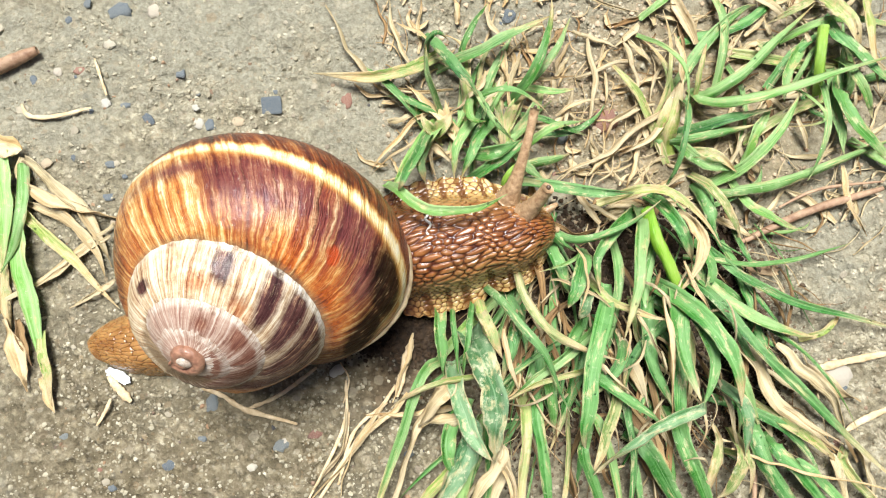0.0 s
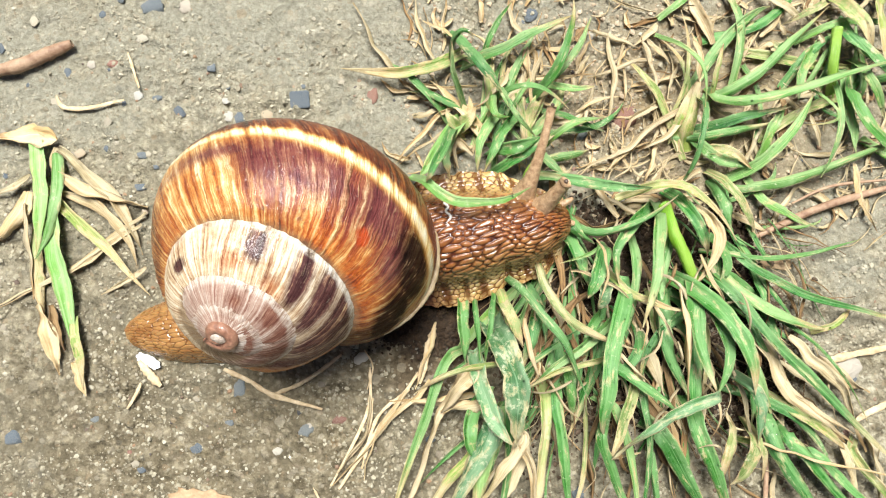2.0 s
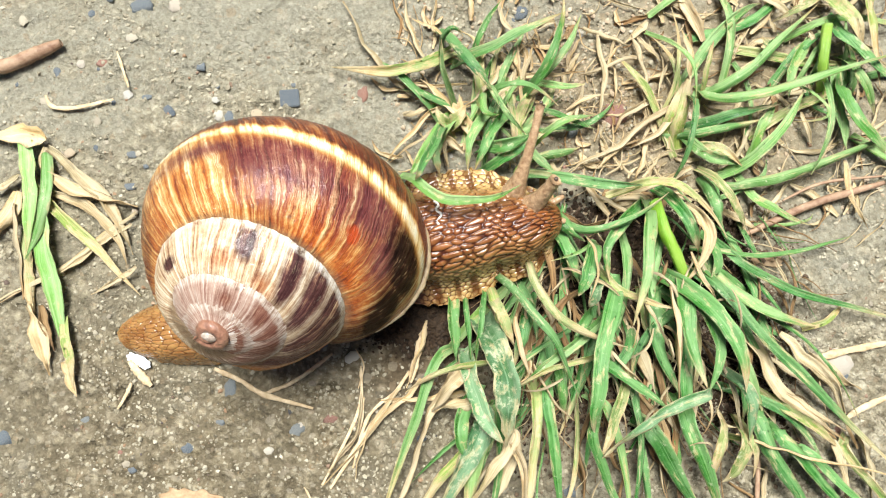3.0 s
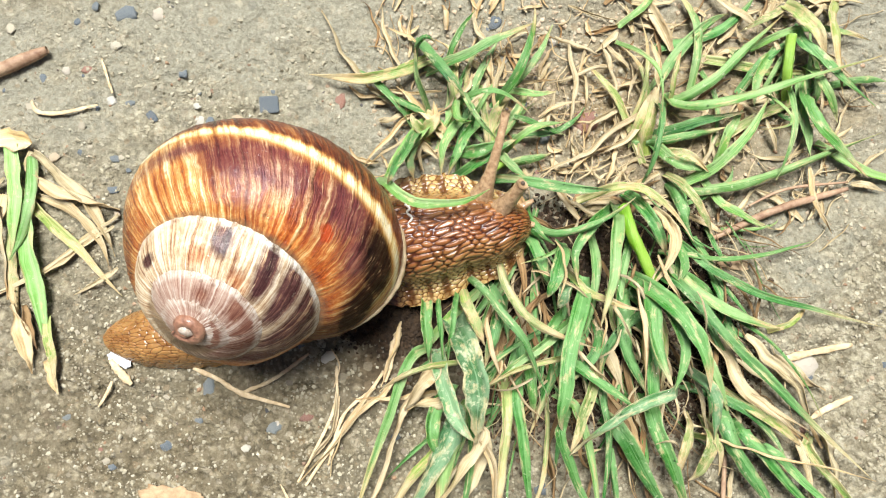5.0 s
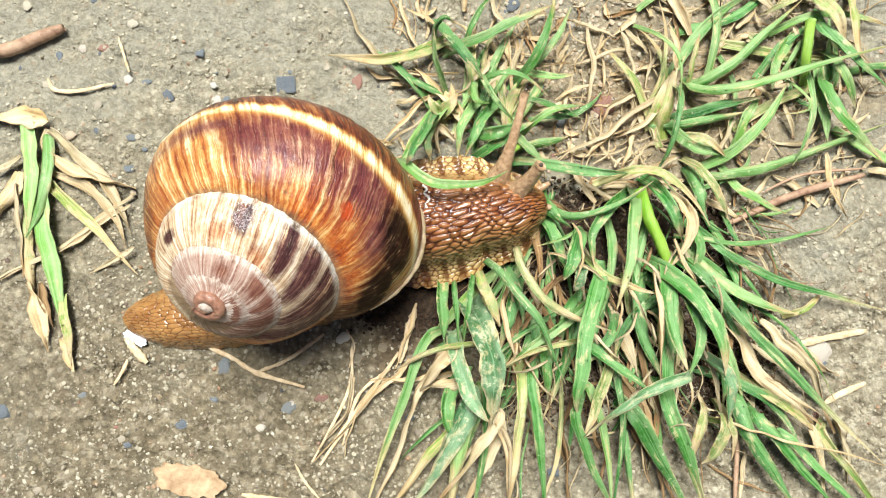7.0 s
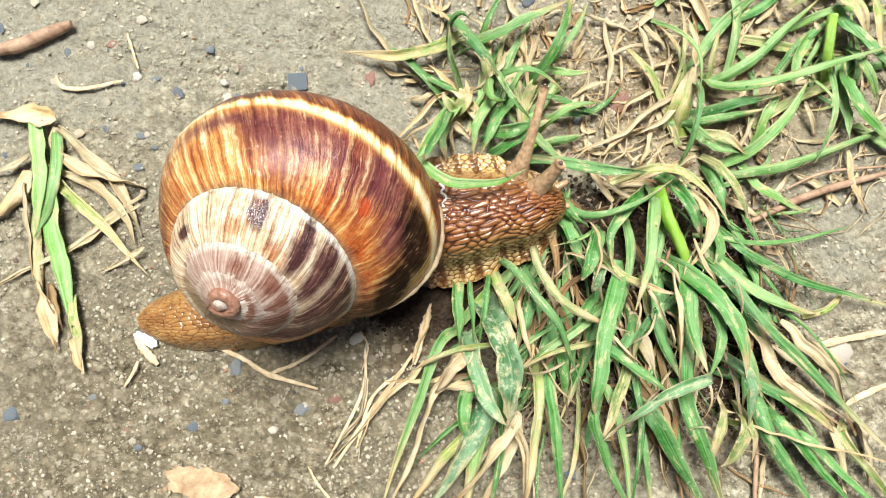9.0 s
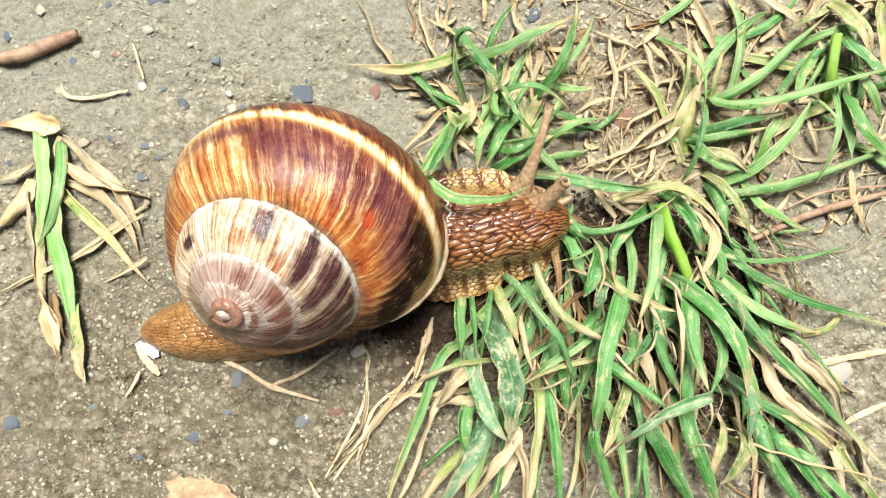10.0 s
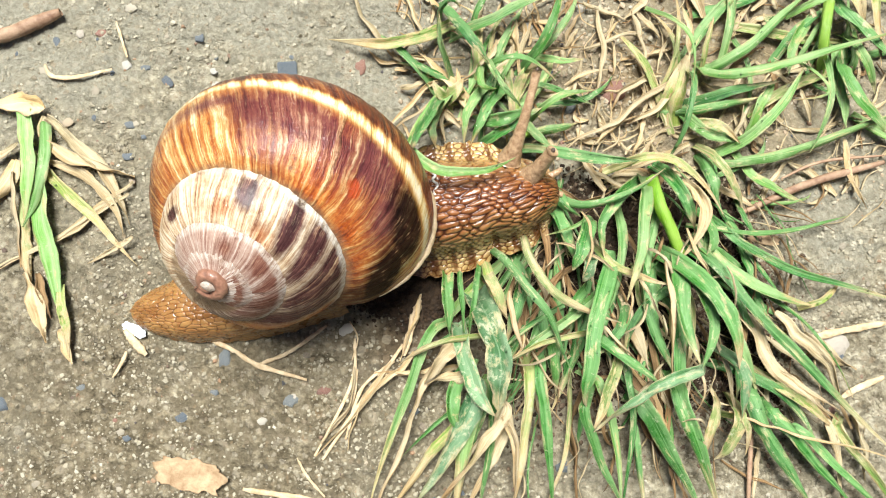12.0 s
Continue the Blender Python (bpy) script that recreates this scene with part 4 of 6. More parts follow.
FRONT_M = [
    ('S', -2.5, -22.7, -133, 24, 0, 0.35, 2, 2, 1, 1.23),
    ('S', -6.4, -24.4, -117, 16.7, -1, 0.52, 1, 2, 1, 1.05),
    ('S', -12.6, -25.3, -114, 14, 1.3, 0.45, 1, 2, 1, 0.79),
    ('S', 5.9, -25.4, -176, 15.2, 0.1, 0.37, 2, 3, 1, 1.39),
    ('S', -1.5, -13.1, -107, 11.8, 0.4, 0.4, 1, 2, 1, 1.05),
    ('S', 13.4, -12.3, -77, 11.2, -1.1, 0.46, 5, 8, 6, 1.17),
    ('S', 33.6, -9.7, -65, 11.2, 0.1, 0.36, 6, 9, 6, 0.83),
    ('S', 20.5, -5, -34, 13.2, 1.7, 0.45, 8, 10, 7, 0.74),
]
FRONT_N = [
    ('S', 41.8, -2.5, -64, 11.3, -0.9, 0.6, 7, 8, 5, 0.84),
    ('S', 27.9, -17.9, -45, 9.4, -0.3, 0.36, 6, 8, 4, 0.75),
    ('S', 56.8, -25.5, -34, 12, -0.8, 0.39, 6, 8, 4, 1),
    ('S', 46.8, -20.1, -79, 15.2, 0.4, 0.48, 4, 6, 3, 1.02),
    ('S', 11.7, -30.1, -121, 21, 1, 0.25, 10, 8, 4, 2.17),
    ('S', 11.3, -32.3, -82, 17, 1.4, 0.25, 9, 8, 5, 1),
    ('W', 6.8, -27.3, -115, 23.6, 1.7, 0.26, 7, 8, 3, 3.59),
    ('S', 5.3, -20.3, -130, 9.4, -0, 0.46, 7, 9, 6, 2.16),
]
FRONT_O = [
    ('S', 6.4, -26, -167, 6.8, 0, 0.45, 6, 7, 6, 2.02),
    ('Y', 9.8, -10.2, -67, 7.3, 0.1, 0.5, 8, 9, 8, 1.86),
    ('S', 54.5, -19.6, -39, 20.0, 0.6, 0.5, 1.5, 2, 1, 1.7),
    ('S', 62.9, -19.6, -37, 10.6, -0.6, 0.5, 1, 1.5, 1, 2.4),
    ('S', 70.2, -33.2, -80, 11.0, 0.5, 0.5, 1, 2, 1, 2.0),
    ('S', 58.1, -26.0, -41, 14.4, 0.4, 0.5, 1.5, 2, 1, 1.3),
]
BACK_A = [
    ('G', 4.1, 22.8, 104, 9.4, 0.6, 0.53, 2, 8, 11, 1.09),
    ('G', 1.9, 32, 5, 3.5, 0.9, 0.54, 11, 13, 11, 0.9),
    ('Y', 1.3, 31.4, -178, 18.7, 1.9, 0.4, 3, 4, 1, 2.1),
    ('G', 2.9, 34.4, -53, 12.2, -0.2, 0.58, 5, 8, 6, 1.87),
    ('G', 10.1, 25.2, -54, 9.7, -0.9, 0.53, 6, 8, 5, 1.02),
    ('G', 6.9, 31.6, 25, 17.3, -0.8, 0.44, 4, 6, 3, 1.75),
    ('G', 16.8, 25.7, 70, 16.8, -1.4, 0.38, 5, 9, 5, 1.55),
    ('G', 19.4, 28.3, 58, 12, -0.8, 0.43, 4, 6, 3, 1.27),
]
BACK_B = [
    ('G', 10.5, 25, -16, 11, 1.2, 0.44, 6, 9, 6, 1.08),
    ('G', 7.3, 32.4, 61, 10.1, 0.3, 0.4, 3, 5, 3, 1.12),
    ('G', 8.6, 24.7, -56, 4.7, -1.9, 0.64, 5, 8, 6, 1.41),
    ('G', 11.3, 20.8, 105, 4.1, -0.5, 0.34, 6, 8, 6, 0.78),
    ('G', 18.7, 26.7, -2, 7.4, -1, 0.48, 3, 5, 3, 1.2),
    ('G', 17.8, 17, 23, 10.5, 0.6, 0.41, 3, 6, 3, 1.27),
    ('G', 19.2, 22, -20, 9.3, -0.2, 0.51, 3, 4, 2, 0.97),
    ('G', 9.3, 21.6, -109, 10.4, -0.9, 0.54, 3, 6, 4, 1.75),
]
BACK_C = [
    ('G', 12.1, 20.9, -119, 10.4, -0.5, 0.51, 3, 6, 4, 1.75),
    ('G', 2.5, 19.8, -123, 11.4, 0, 0.56, 4, 8, 8, 2.34),
    ('G', 1.8, 18.9, -94, 8, -0.9, 0.6, 4, 7, 6, 2.05),
    ('G', 1.7, 18.2, -112, 10.8, 0.4, 0.71, 9, 19, 18, 1.42),
    ('G', -2.7, 8.5, -3, 16.3, -3.3, 0.45, 18, 18, 15, 1.58),
    ('G', 9.3, 15.9, 15, 7.9, -1, 0.44, 4, 6, 4, 2.22),
    ('G', 10.7, 13, 32, 10.7, -0.2, 0.4, 4, 5, 4, 1.76),
    ('G', 16.1, 15.7, -45, 6.4, -0.5, 0.53, 3, 5, 4, 1.6),
]
BACK_D = [
    ('N', 14.1, 10.6, 50, 4.7, 0.7, 0.42, 2, 4, 3, 1.21),
    ('Y', 2.4, 19.7, 44, 4.8, -0.6, 0.43, 1, 4, 4, 2.42),
    ('Y', 3.7, 19.1, 128, 4.6, 0.8, 0.48, 1, 5, 4, 1.76),
    ('Y', 5.7, 20.5, 102, 4.7, 0.4, 0.25, 1, 4, 3, 1.29),
    ('S', 2.4, 23.4, 148, 12.1, 1.4, 0.55, 2, 2, 1, 1.14),
    ('S', -7.8, 29.6, 120, 14.7, 0.3, 0.38, 1, 2, 1, 1.23),
    ('S', 6.2, 27.1, 174, 12.7, 1.1, 0.57, 2, 2, 1, 0.88),
    ('S', 2, 23.4, -137, 13.6, -0.8, 0.43, 2, 2, 1, 1.23),
]
BACK_E = [
    ('S', 4.7, 20.3, -152, 13.7, -0.9, 0.44, 2, 3, 1, 0.87),
    ('S', -1.2, 31.9, 106, 11.7, 0.6, 0.47, 2, 2, 1, 1.14),
    ('S', 0.4, 33.6, 86, 9.5, 0.1, 0.48, 1, 1, 1, 1.06),
    ('S', 6.9, 38.5, 99, 4.6, -0.2, 0.57, 1, 2, 1, 1.4),
    ('S', 14.1, 36.1, 108, 7.2, 0.9, 0.47, 2, 2, 1, 1.23),
    ('S', 2, 35.7, 149, 5.9, 0.2, 0.55, 2, 3, 2, 0.87),
    ('S', 14.6, 33.6, -85, 11.4, -0, 0.42, 2, 3, 2, 1.74),
    ('Y', 13.3, 25.2, -85, 11.8, 0.1, 0.52, 2, 3, 2, 1.3),
]
BACK_F = [
    ('S', 14.5, 28.2, 4, 11.7, -0.4, 0.48, 2, 3, 2, 1.04),
    ('S', -5, 22.2, 12, 6.5, -0.3, 0.46, 1, 2, 1, 1.4),
    ('S', 7.9, 27.6, 134, 5.8, -1, 0.47, 1, 2, 2, 1.23),
    ('S', 5.4, 15.1, -137, 3.5, -3.5, 0.25, 2, 3, 2, 1.74),
    ('S', 11.6, 30.2, -131, 9, 1.2, 0.5, 2, 3, 2, 1.04),
]
SIDE_A = [
    ('G', 47.3, 24.9, 38, 24.3, -1, 0.3, 3, 6, 3, 1.91),
    ('G', 46.7, 24.7, 11, 36.1, -2.4, 0.25, 3, 8, 5, 2.11),
    ('G', 42.4, 17.8, 9, 13.7, -0.6, 0.49, 2, 4, 3, 1.61),
    ('G', 45.1, 19.4, 12, 13.9, -0.2, 0.42, 2, 5, 4, 1.76),
    ('G', 51.2, 11.7, 50, 16.8, -1.2, 0.39, 2, 6, 6, 1.91),
    ('G', 61.9, 25, -106, 6.3, 4.6, 0.63, 5, 7, 5, 0.63),
    ('G', 66.5, 27, -101, 17.1, 0.6, 0.5, 3, 7, 4, 1.02),
    ('Y', 41.3, 17.3, 75, 11.8, 0.6, 0.37, 1, 4, 3, 2.9),
]
SIDE_B = [
    ('Y', 39.6, 18.3, 69, 8.8, 0.4, 0.37, 1, 4, 3, 1.61),
    ('S', 44.1, 26.5, 98, 9.1, 0.1, 0.47, 3, 5, 3, 1.54),
    ('G', 38.8, 34.4, -72, 13.7, 1.3, 0.48, 3, 9, 8, 0.77),
    ('G', 43, 21.9, -104, 13.6, 0.3, 0.54, 8, 9, 3, 1.08),
    ('Y', 46.2, 25.5, 76, 8.4, 0.6, 0.5, 3, 5, 3, 0.96),
    ('G', 44.1, 16.3, -21, 9.7, -1.6, 0.43, 2, 4, 2, 2.1),
    ('Y', 45, 15.3, -25, 7.9, 0.9, 0.38, 2, 4, 3, 1.77),
    ('N', 66.9, 24.8, 89, 10.8, 1.3, 0.43, 1, 5, 4, 1.71),
]
SIDE_C = [
    ('G', 70, 26.7, -59, 18.7, -2.7, 0.28, 2, 5, 3, 2.72),
    ('G', 69.3, 26.5, -84, 12.4, -0.9, 0.57, 2, 3, 2, 1.79),
    ('Y', 68.3, 40.7, -62, 10.6, -0.5, 0.5, 3, 6, 3, 2.38),
    ('Y', 66, 40.6, -154, 8.3, 0.4, 0.58, 3, 5, 2, 1.28),
    ('G', 71.1, 29, -63, 9.5, -0.5, 0.49, 4, 5, 2, 1.6),
    ('G', 68.7, 34.9, -42, 17.4, -1.1, 0.31, 4, 5, 3, 2.08),
    ('Y', 75.1, 40.9, -86, 15.9, -1.4, 0.35, 3, 5, 3, 2.08),
    ('G', 64, 32.5, -111, 9.7, -1.2, 0.54, 2, 4, 3, 1.77),
]
SIDE_D = [
    ('G', 60.2, 34.5, -175, 3.7, 1.8, 0.75, 2, 4, 3, 1.61),
    ('G', 54.8, 15.9, 60, 8.3, 0.6, 0.47, 2, 3, 2, 1.79),
    ('S', 53.8, 21.1, -109, 9.5, 0.4, 0.45, 1, 2, 2, 2.1),
    ('S', 46.8, 23.1, -14, 7.7, -1, 0.47, 1, 2, 1, 1.75),
    ('S', 44.3, 23.9, -149, 25.5, -0.4, 0.54, 2, 3, 2, 1.39),
    ('S', 43.3, 22.9, -143, 12.4, 0.7, 0.47, 2, 3, 2, 1.39),
    ('S', 34.9, 34.8, -82, 14.1, 0.3, 0.42, 1, 2, 1, 1.23),
    ('S', 29, 35.6, -92, 15.7, 0.5, 0.49, 1, 2, 1, 1.4),
]
SIDE_E = [
    ('S', 36.9, 31.6, -165, 12, 0, 0.46, 1, 2, 1, 1.05),
    ('S', 26.5, 37.1, -23, 8.4, -0.2, 0.51, 1, 1, 1, 1.06),
    ('S', 35.8, 35.2, -50, 5.8, -0.1, 0.57, 1, 1, 1, 1.24),
    ('S', 37.1, 17.3, -111, 7.7, -0, 0.57, 1, 2, 1, 1.23),
    ('S', 31.2, 31.2, -88, 6.9, 0.4, 0.57, 1, 1, 1, 1.06),
    ('S', 39.8, 24.2, -146, 10.3, -1.7, 0.61, 1, 2, 1, 1.4),
    ('S', 52.1, 40.5, -95, 8.1, -0.2, 0.56, 1, 1, 1, 1.77),
    ('S', 60, 32.1, -40, 5.7, -0.1, 0.58, 1, 1, 1, 1.41),
]
SIDE_F = [
    ('S', 66.4, 32.8, 104, 4.1, 0.8, 0.46, 1, 2, 1, 1.05),
    ('S', 50, 9.4, -69, 12.5, -0.3, 0.58, 1, 2, 1, 1.05),
    ('S', 70.4, 13, -74, 12.4, -1.2, 0.48, 1, 2, 1, 1.23),
    ('S', 64.7, 16, 106, 6.1, 0.2, 0.64, 1, 2, 1, 1.05),
    ('S', 26.3, 27.3, -94, 9.9, -0.8, 0.51, 1, 1, 1, 1.06),
    ('S', 28.8, 12.5, 35, 8.4, 0.7, 0.45, 1, 2, 1, 1.23),
    ('S', 23.2, 22.4, 20, 8.4, 0.3, 0.49, 1, 2, 1, 0.88),
    ('B', 50.5, 24.1, 35, 8.5, 0.7, 0.43, 1, 2, 1, 1.23),
]
SIDE_G = [
    ('G', 53.4, 8, -31, 11.9, -1, 0.37, 2, 3, 2, 1.46),
]
EDGE_A = [
    ('S', -66.2, 18.5, 177, 12.0, -0.9, 0.33, 1.6, 1.9, 0.8, 2.62),
    ('P', -69.3, 18.3, -89, 19.7, 1.1, 0.46, 1.6, 2.7, 1.6, 2.58),
    ('P', -66.2, 16.4, -98, 18.4, 1.9, 0.49, 1.6, 3.0, 2.4, 2.21),
    ('Y', -69.5, 0.1, -82, 11.6, -0.2, 0.5, 1.6, 1.2, 0.7, 2.15),
    ('P', -67.4, 8.8, -79, 26.9, 0.1, 0.48, 1.6, 1.9, 0.8, 3.49),
    ('Y', -62.1, -14.3, -83, 9.6, 0.3, 0.4, 2, 2, 1, 1.64),
    ('S', -71.1, 7.8, -85, 16.4, 0.1, 0.47, 2, 2, 1, 0.96),
    ('S', -69, -9.5, -72, 12.5, 0.6, 0.52, 1, 1, 0.7, 2.12),
]
EDGE_B = [
    ('S', -62.8, -19.1, -69, 6.3, 0.1, 0.49, 1, 1, 0.7, 1.24),
    ('S', -65.6, 17.3, -52, 23.4, 1.8, 0.48, 1.6, 1.5, 0.7, 1.76),
    ('S', -65.8, 12.6, -20, 16.4, -0.7, 0.53, 2, 2, 1, 1.58),
    ('Y', -66.8, 9.4, -46, 24.5, -0, 0.45, 1.2, 1.5, 0.7, 1.9),
    ('S', -65.6, 9.9, -44, 18.4, 3, 0.56, 0.8, 1.2, 0.7, 1.33),
    ('S', -50.7, 6.1, -149, 31.1, 1.4, 0.48, 1, 1, 0.6, 0.71),
    ('S', -51.5, 4.2, -150, 28.9, 0.6, 0.43, 1, 1, 0.6, 0.62),
    ('S', -50.6, -3.2, -149, 9.1, 0.4, 0.49, 1, 1, 0.6, 0.71),
]
EDGE_C = [
    ('S', -70.3, 12.8, -155, 8.2, 0.5, 0.36, 2, 2, 1, 1.23),
    ('S', -70.8, 9.9, -125, 11.7, 1.3, 0.46, 1, 2, 1, 2.1),
    ('S', -66.3, 17.5, -74, 6.9, -1, 0.52, 1, 1, 0.7, 1.06),
    ('B', -66.7, -9.5, -72, 8.1, -0.2, 0.49, 1, 1, 0.7, 1.06),
]


def lower_blades(count, seed, roots, kinds, heading, spread, size, height):
    """Blades deeper in a tuft, leaning out from its roots."""
    pick = random.Random(seed)
    rows = []
    for i in range(count):
        x, y, rx, ry = roots
        x, y = max(roots[0] - 1.6 * rx, pick.gauss(x, rx)), pick.gauss(y, ry)
        turn = heading(x, y) + pick.gauss(0, spread)
        rows.append((pick.choice(kinds), x, y, turn, pick.uniform(*size), pick.uniform(-2, 2), pick.uniform(0.4, 0.6), pick.uniform(0.6, height), pick.uniform(1.0, height + 1), pick.uniform(0.4, height * 0.7), pick.uniform(0.6, 2.0)))
    return rows


LOWER_FRONT = lower_blades(52, 41, (30, -14, 13, 8), "GGGGGGYSBB", lambda x, y: -92 + (x - 28) * 1.6, 20, (10, 24), 3.4)
WISPS = [(*row[:-1], 0.3 + 0.25 * row[-1]) for row in lower_blades(46, 44, (31, -15, 14, 9), "SSSSB", lambda x, y: -92 + (x - 28) * 1.6, 42, (4, 11), 7.5)]
LOWER_BACK = lower_blades(26, 42, (10, 22, 6, 5), "GGGYS", lambda x, y: 80 - (x - 10) * 4, 45, (7, 15), 2.6)
LOWER_SIDE = lower_blades(26, 43, (56, 24, 10, 9), "GGGYS", lambda x, y: 30 + (y - 20) * 2, 60, (8, 18), 2.4)

tuft("dense trampled tuft of green grass spreading over the ground", 0.15, FRONT_A, FRONT_B, FRONT_C, FRONT_D, FRONT_E, FRONT_F, FRONT_G, FRONT_H, FRONT_I, FRONT_J, FRONT_K, FRONT_L, FRONT_M, FRONT_N, FRONT_O, LOWER_FRONT, WISPS)
tuft("tuft of curled green and straw-coloured grass", 0.55, BACK_A, BACK_B, BACK_C, BACK_D, BACK_E, BACK_F, LOWER_BACK)
tuft("grass tuft with long green blades and dry sheaths", 0.75, SIDE_A, SIDE_B, SIDE_C, SIDE_D, SIDE_E, SIDE_F, SIDE_G, LOWER_SIDE)
tuft("small tuft of bent green and dry straw blades", 0.5, EDGE_A, EDGE_B, EDGE_C)


def thatch(name, label, count, seed, spot, kinds, size, height, widths=(0.16, 0.2, 0.25, 0.3, 0.4, 0.55, 0.8)):
    """Loose dead leaves and fibres lying under the tufts."""
    pick = random.Random(seed)
    verts, faces, uvs, marks = [], [], [], []
    for i in range(count):
        x, y, heading = spot(pick)
        row = (pick.choice(kinds), x, y, heading + pick.uniform(-50, 50), pick.uniform(*size), pick.uniform(-1.6, 1.6), 0.5,
               pick.uniform(0.3, height), pick.uniform(0.4, height), pick.uniform(0.3, height), pick.choice(widths))
        end = row[1] + math.cos(radians(row[3])) * row[4]
        if min(x, end) < 3 and -20 < y < -4:
            continue
        me = blade_mesh("fibre", row, seed + i * 0.77)
        k = len(verts)
        verts += [v.co[:] for v in me.vertices]
        faces += [tuple(k + v for v in p.vertices) for p in me.polygons]
        where = [(0, 0)] * len(me.vertices)
        for loop, uv in zip(me.loops, me.uv_layers[0].data):
            where[loop.vertex_index] = uv.uv[:]
        uvs += where
        marks += [0 if row[0] == "S" else 1 if row[0] == "B" else 2] * len(me.polygons)
        bpy.data.meshes.remove(me)
    me = mesh_of(name, verts, faces, LEAF["S"], uvs)
    me.materials.append(LEAF["B"])
    me.materials.append(LEAF["G"])
    me.polygons.foreach_set("material_index", marks)
    me.update()
    return tagged(new(name, me), label, "dead grass", kind="stuff")


def front_spot(pick):
    a = pick.random() ** 0.7
    x = 4 + 52 * pick.random() + 8 * a
    return x, 6 - 50 * pick.random() * (0.5 + 0.5 * a), -90 + (x - 30) * 1.2


def side_spot(pick):
    return pick.uniform(20, 78), pick.uniform(2, 46), pick.choice((60, 100, 20, 200))


def back_spot(pick):
    return pick.uniform(-6, 34), pick.uniform(12, 44), pick.choice((90, 60, 150, 30))


def soil_crumbs(name, label, count, seed, spot, height, material):
    """Crumbly dark earth in which the grass stands."""
    pick = random.Random(seed)
    bm = bmesh.new()
    bmesh.ops.create_icosphere(bm, subdivisions=1, radius=1.0)
    ball = [v.co.copy() for v in bm.verts]
    tris = [tuple(v.index for v in f.verts) for f in bm.faces]
    bm.free()
    verts, faces = [], []
    for i in range(count):
        x, y, _ = spot(pick)
        x, y = x * MM, y * MM
        r = (0.12 + 0.42 * pick.random() ** 3) * MM
        z = relief(x, y) + pick.uniform(-0.2, height) * r
        k = len(verts)
        for b in ball:
            w = 1 + 0.9 * noise.noise(b * 1.9 + Vector((i * 3.3, 0, 0)))
            verts.append((x + b.x * r * w, y + b.y * r * w, z + b.z * r * w * 0.8))
        faces += [tuple(k + v for v in t) for t in tris]
    return tagged(new(name, mesh_of(name, verts, faces, material, smooth=False)), label, "soil", kind="stuff")


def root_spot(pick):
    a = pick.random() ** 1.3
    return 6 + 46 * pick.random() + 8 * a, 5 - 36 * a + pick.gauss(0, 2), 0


# the black shade beside the shell mouth, built as dark crumbs of earth
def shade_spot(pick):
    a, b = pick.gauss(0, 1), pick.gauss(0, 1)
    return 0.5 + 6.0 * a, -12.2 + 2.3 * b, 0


soil_crumbs("dark_soil", "crumbly dark earth under the front tuft, with gap shade in its colour", 15000, 31, root_spot, 1.5, SHADED_EARTH)
soil_crumbs("brown_soil", "crumbly brown earth spilled round the front tuft", 5000, 35, front_spot, 0.7, SOIL)
soil_crumbs("dark_soil", "crumbly brown earth between the tufts", 1100, 32, side_spot, 0.6, LITTER)
soil_crumbs("dark_soil", "crumbly brown earth behind the snail", 700, 33, back_spot, 0.6, LITTER)
soil_crumbs("dark_soil", "crumbly earth beside the shell mouth, darkened for the shade there", 9000, 34, shade_spot, 1.2, SHADED_EARTH)
thatch("dead_grass", "matted dry straw and fibres under the front tuft", 170, 11, front_spot, "SSSBBBG", (5, 16), 3.6)
thatch("dead_grass", "scattered dry straw between the tufts", 260, 12, side_spot, "SSSSSSB", (2, 11), 0.8, (0.2, 0.3, 0.4, 0.6, 0.9, 1.3))
thatch("dead_grass", "dry straw and crumbs behind the snail", 110, 13, back_spot, "SSSSSSB", (2, 9), 0.8, (0.2, 0.3, 0.4, 0.6, 0.9))


def water_drops():
    """Tiny drops of water sitting on the blades."""
    n = Nodes("water")
    n.put(n.shader.inputs["Transmission Weight"], 1.0)
    n.put(n.shader.inputs["IOR"], 1.33)
    water = n.finish((0.95, 0.97, 0.97), 0.03)
    bm = bmesh.new()
    bmesh.ops.create_icosphere(bm, subdivisions=2, radius=1.0)
    ball, tris = [v.co.copy() for v in bm.verts], [tuple(v.index for v in f.verts) for f in bm.faces]
    bm.free()
    verts, faces = [], []
    for p, up, r in DROPS:
        k = len(verts)
        turn = up.to_track_quat("Z", "Y")
        verts += [p + turn @ Vector((b.x * r, b.y * r, b.z * r * 0.6 + r * 0.2)) for b in ball]
        faces += [tuple(k + v for v in t) for t in tris]
    return tagged(new("water_drops", mesh_of("water_drops", verts, faces, water)), "tiny clear water drops on the grass", "water", kind="stuff")


water_drops()


# ---- snail ----
def interp(x, xs, ys):
    """Smooth curve through a few knots."""
    fine = np.interp(x, xs, ys)
    return fine


def smooth_curve(knots, count):
    """Catmull-Rom curve through knots of any dimension."""
    k = np.asarray(knots, float)
    k = np.vstack([2 * k[0] - k[1], k, 2 * k[-1] - k[-2]])
    out = []
    for u in np.linspace(0, len(k) - 3 - 1e-6, count):
        i, t = int(u), u - int(u)
        a, b, c, d = k[i:i + 4]
        out.append(0.5 * (2 * b + (c - a) * t + (2 * a - 5 * b + 4 * c - d) * t * t + (3 * b - a - 3 * c + d) * t ** 3))
    return np.array(out)


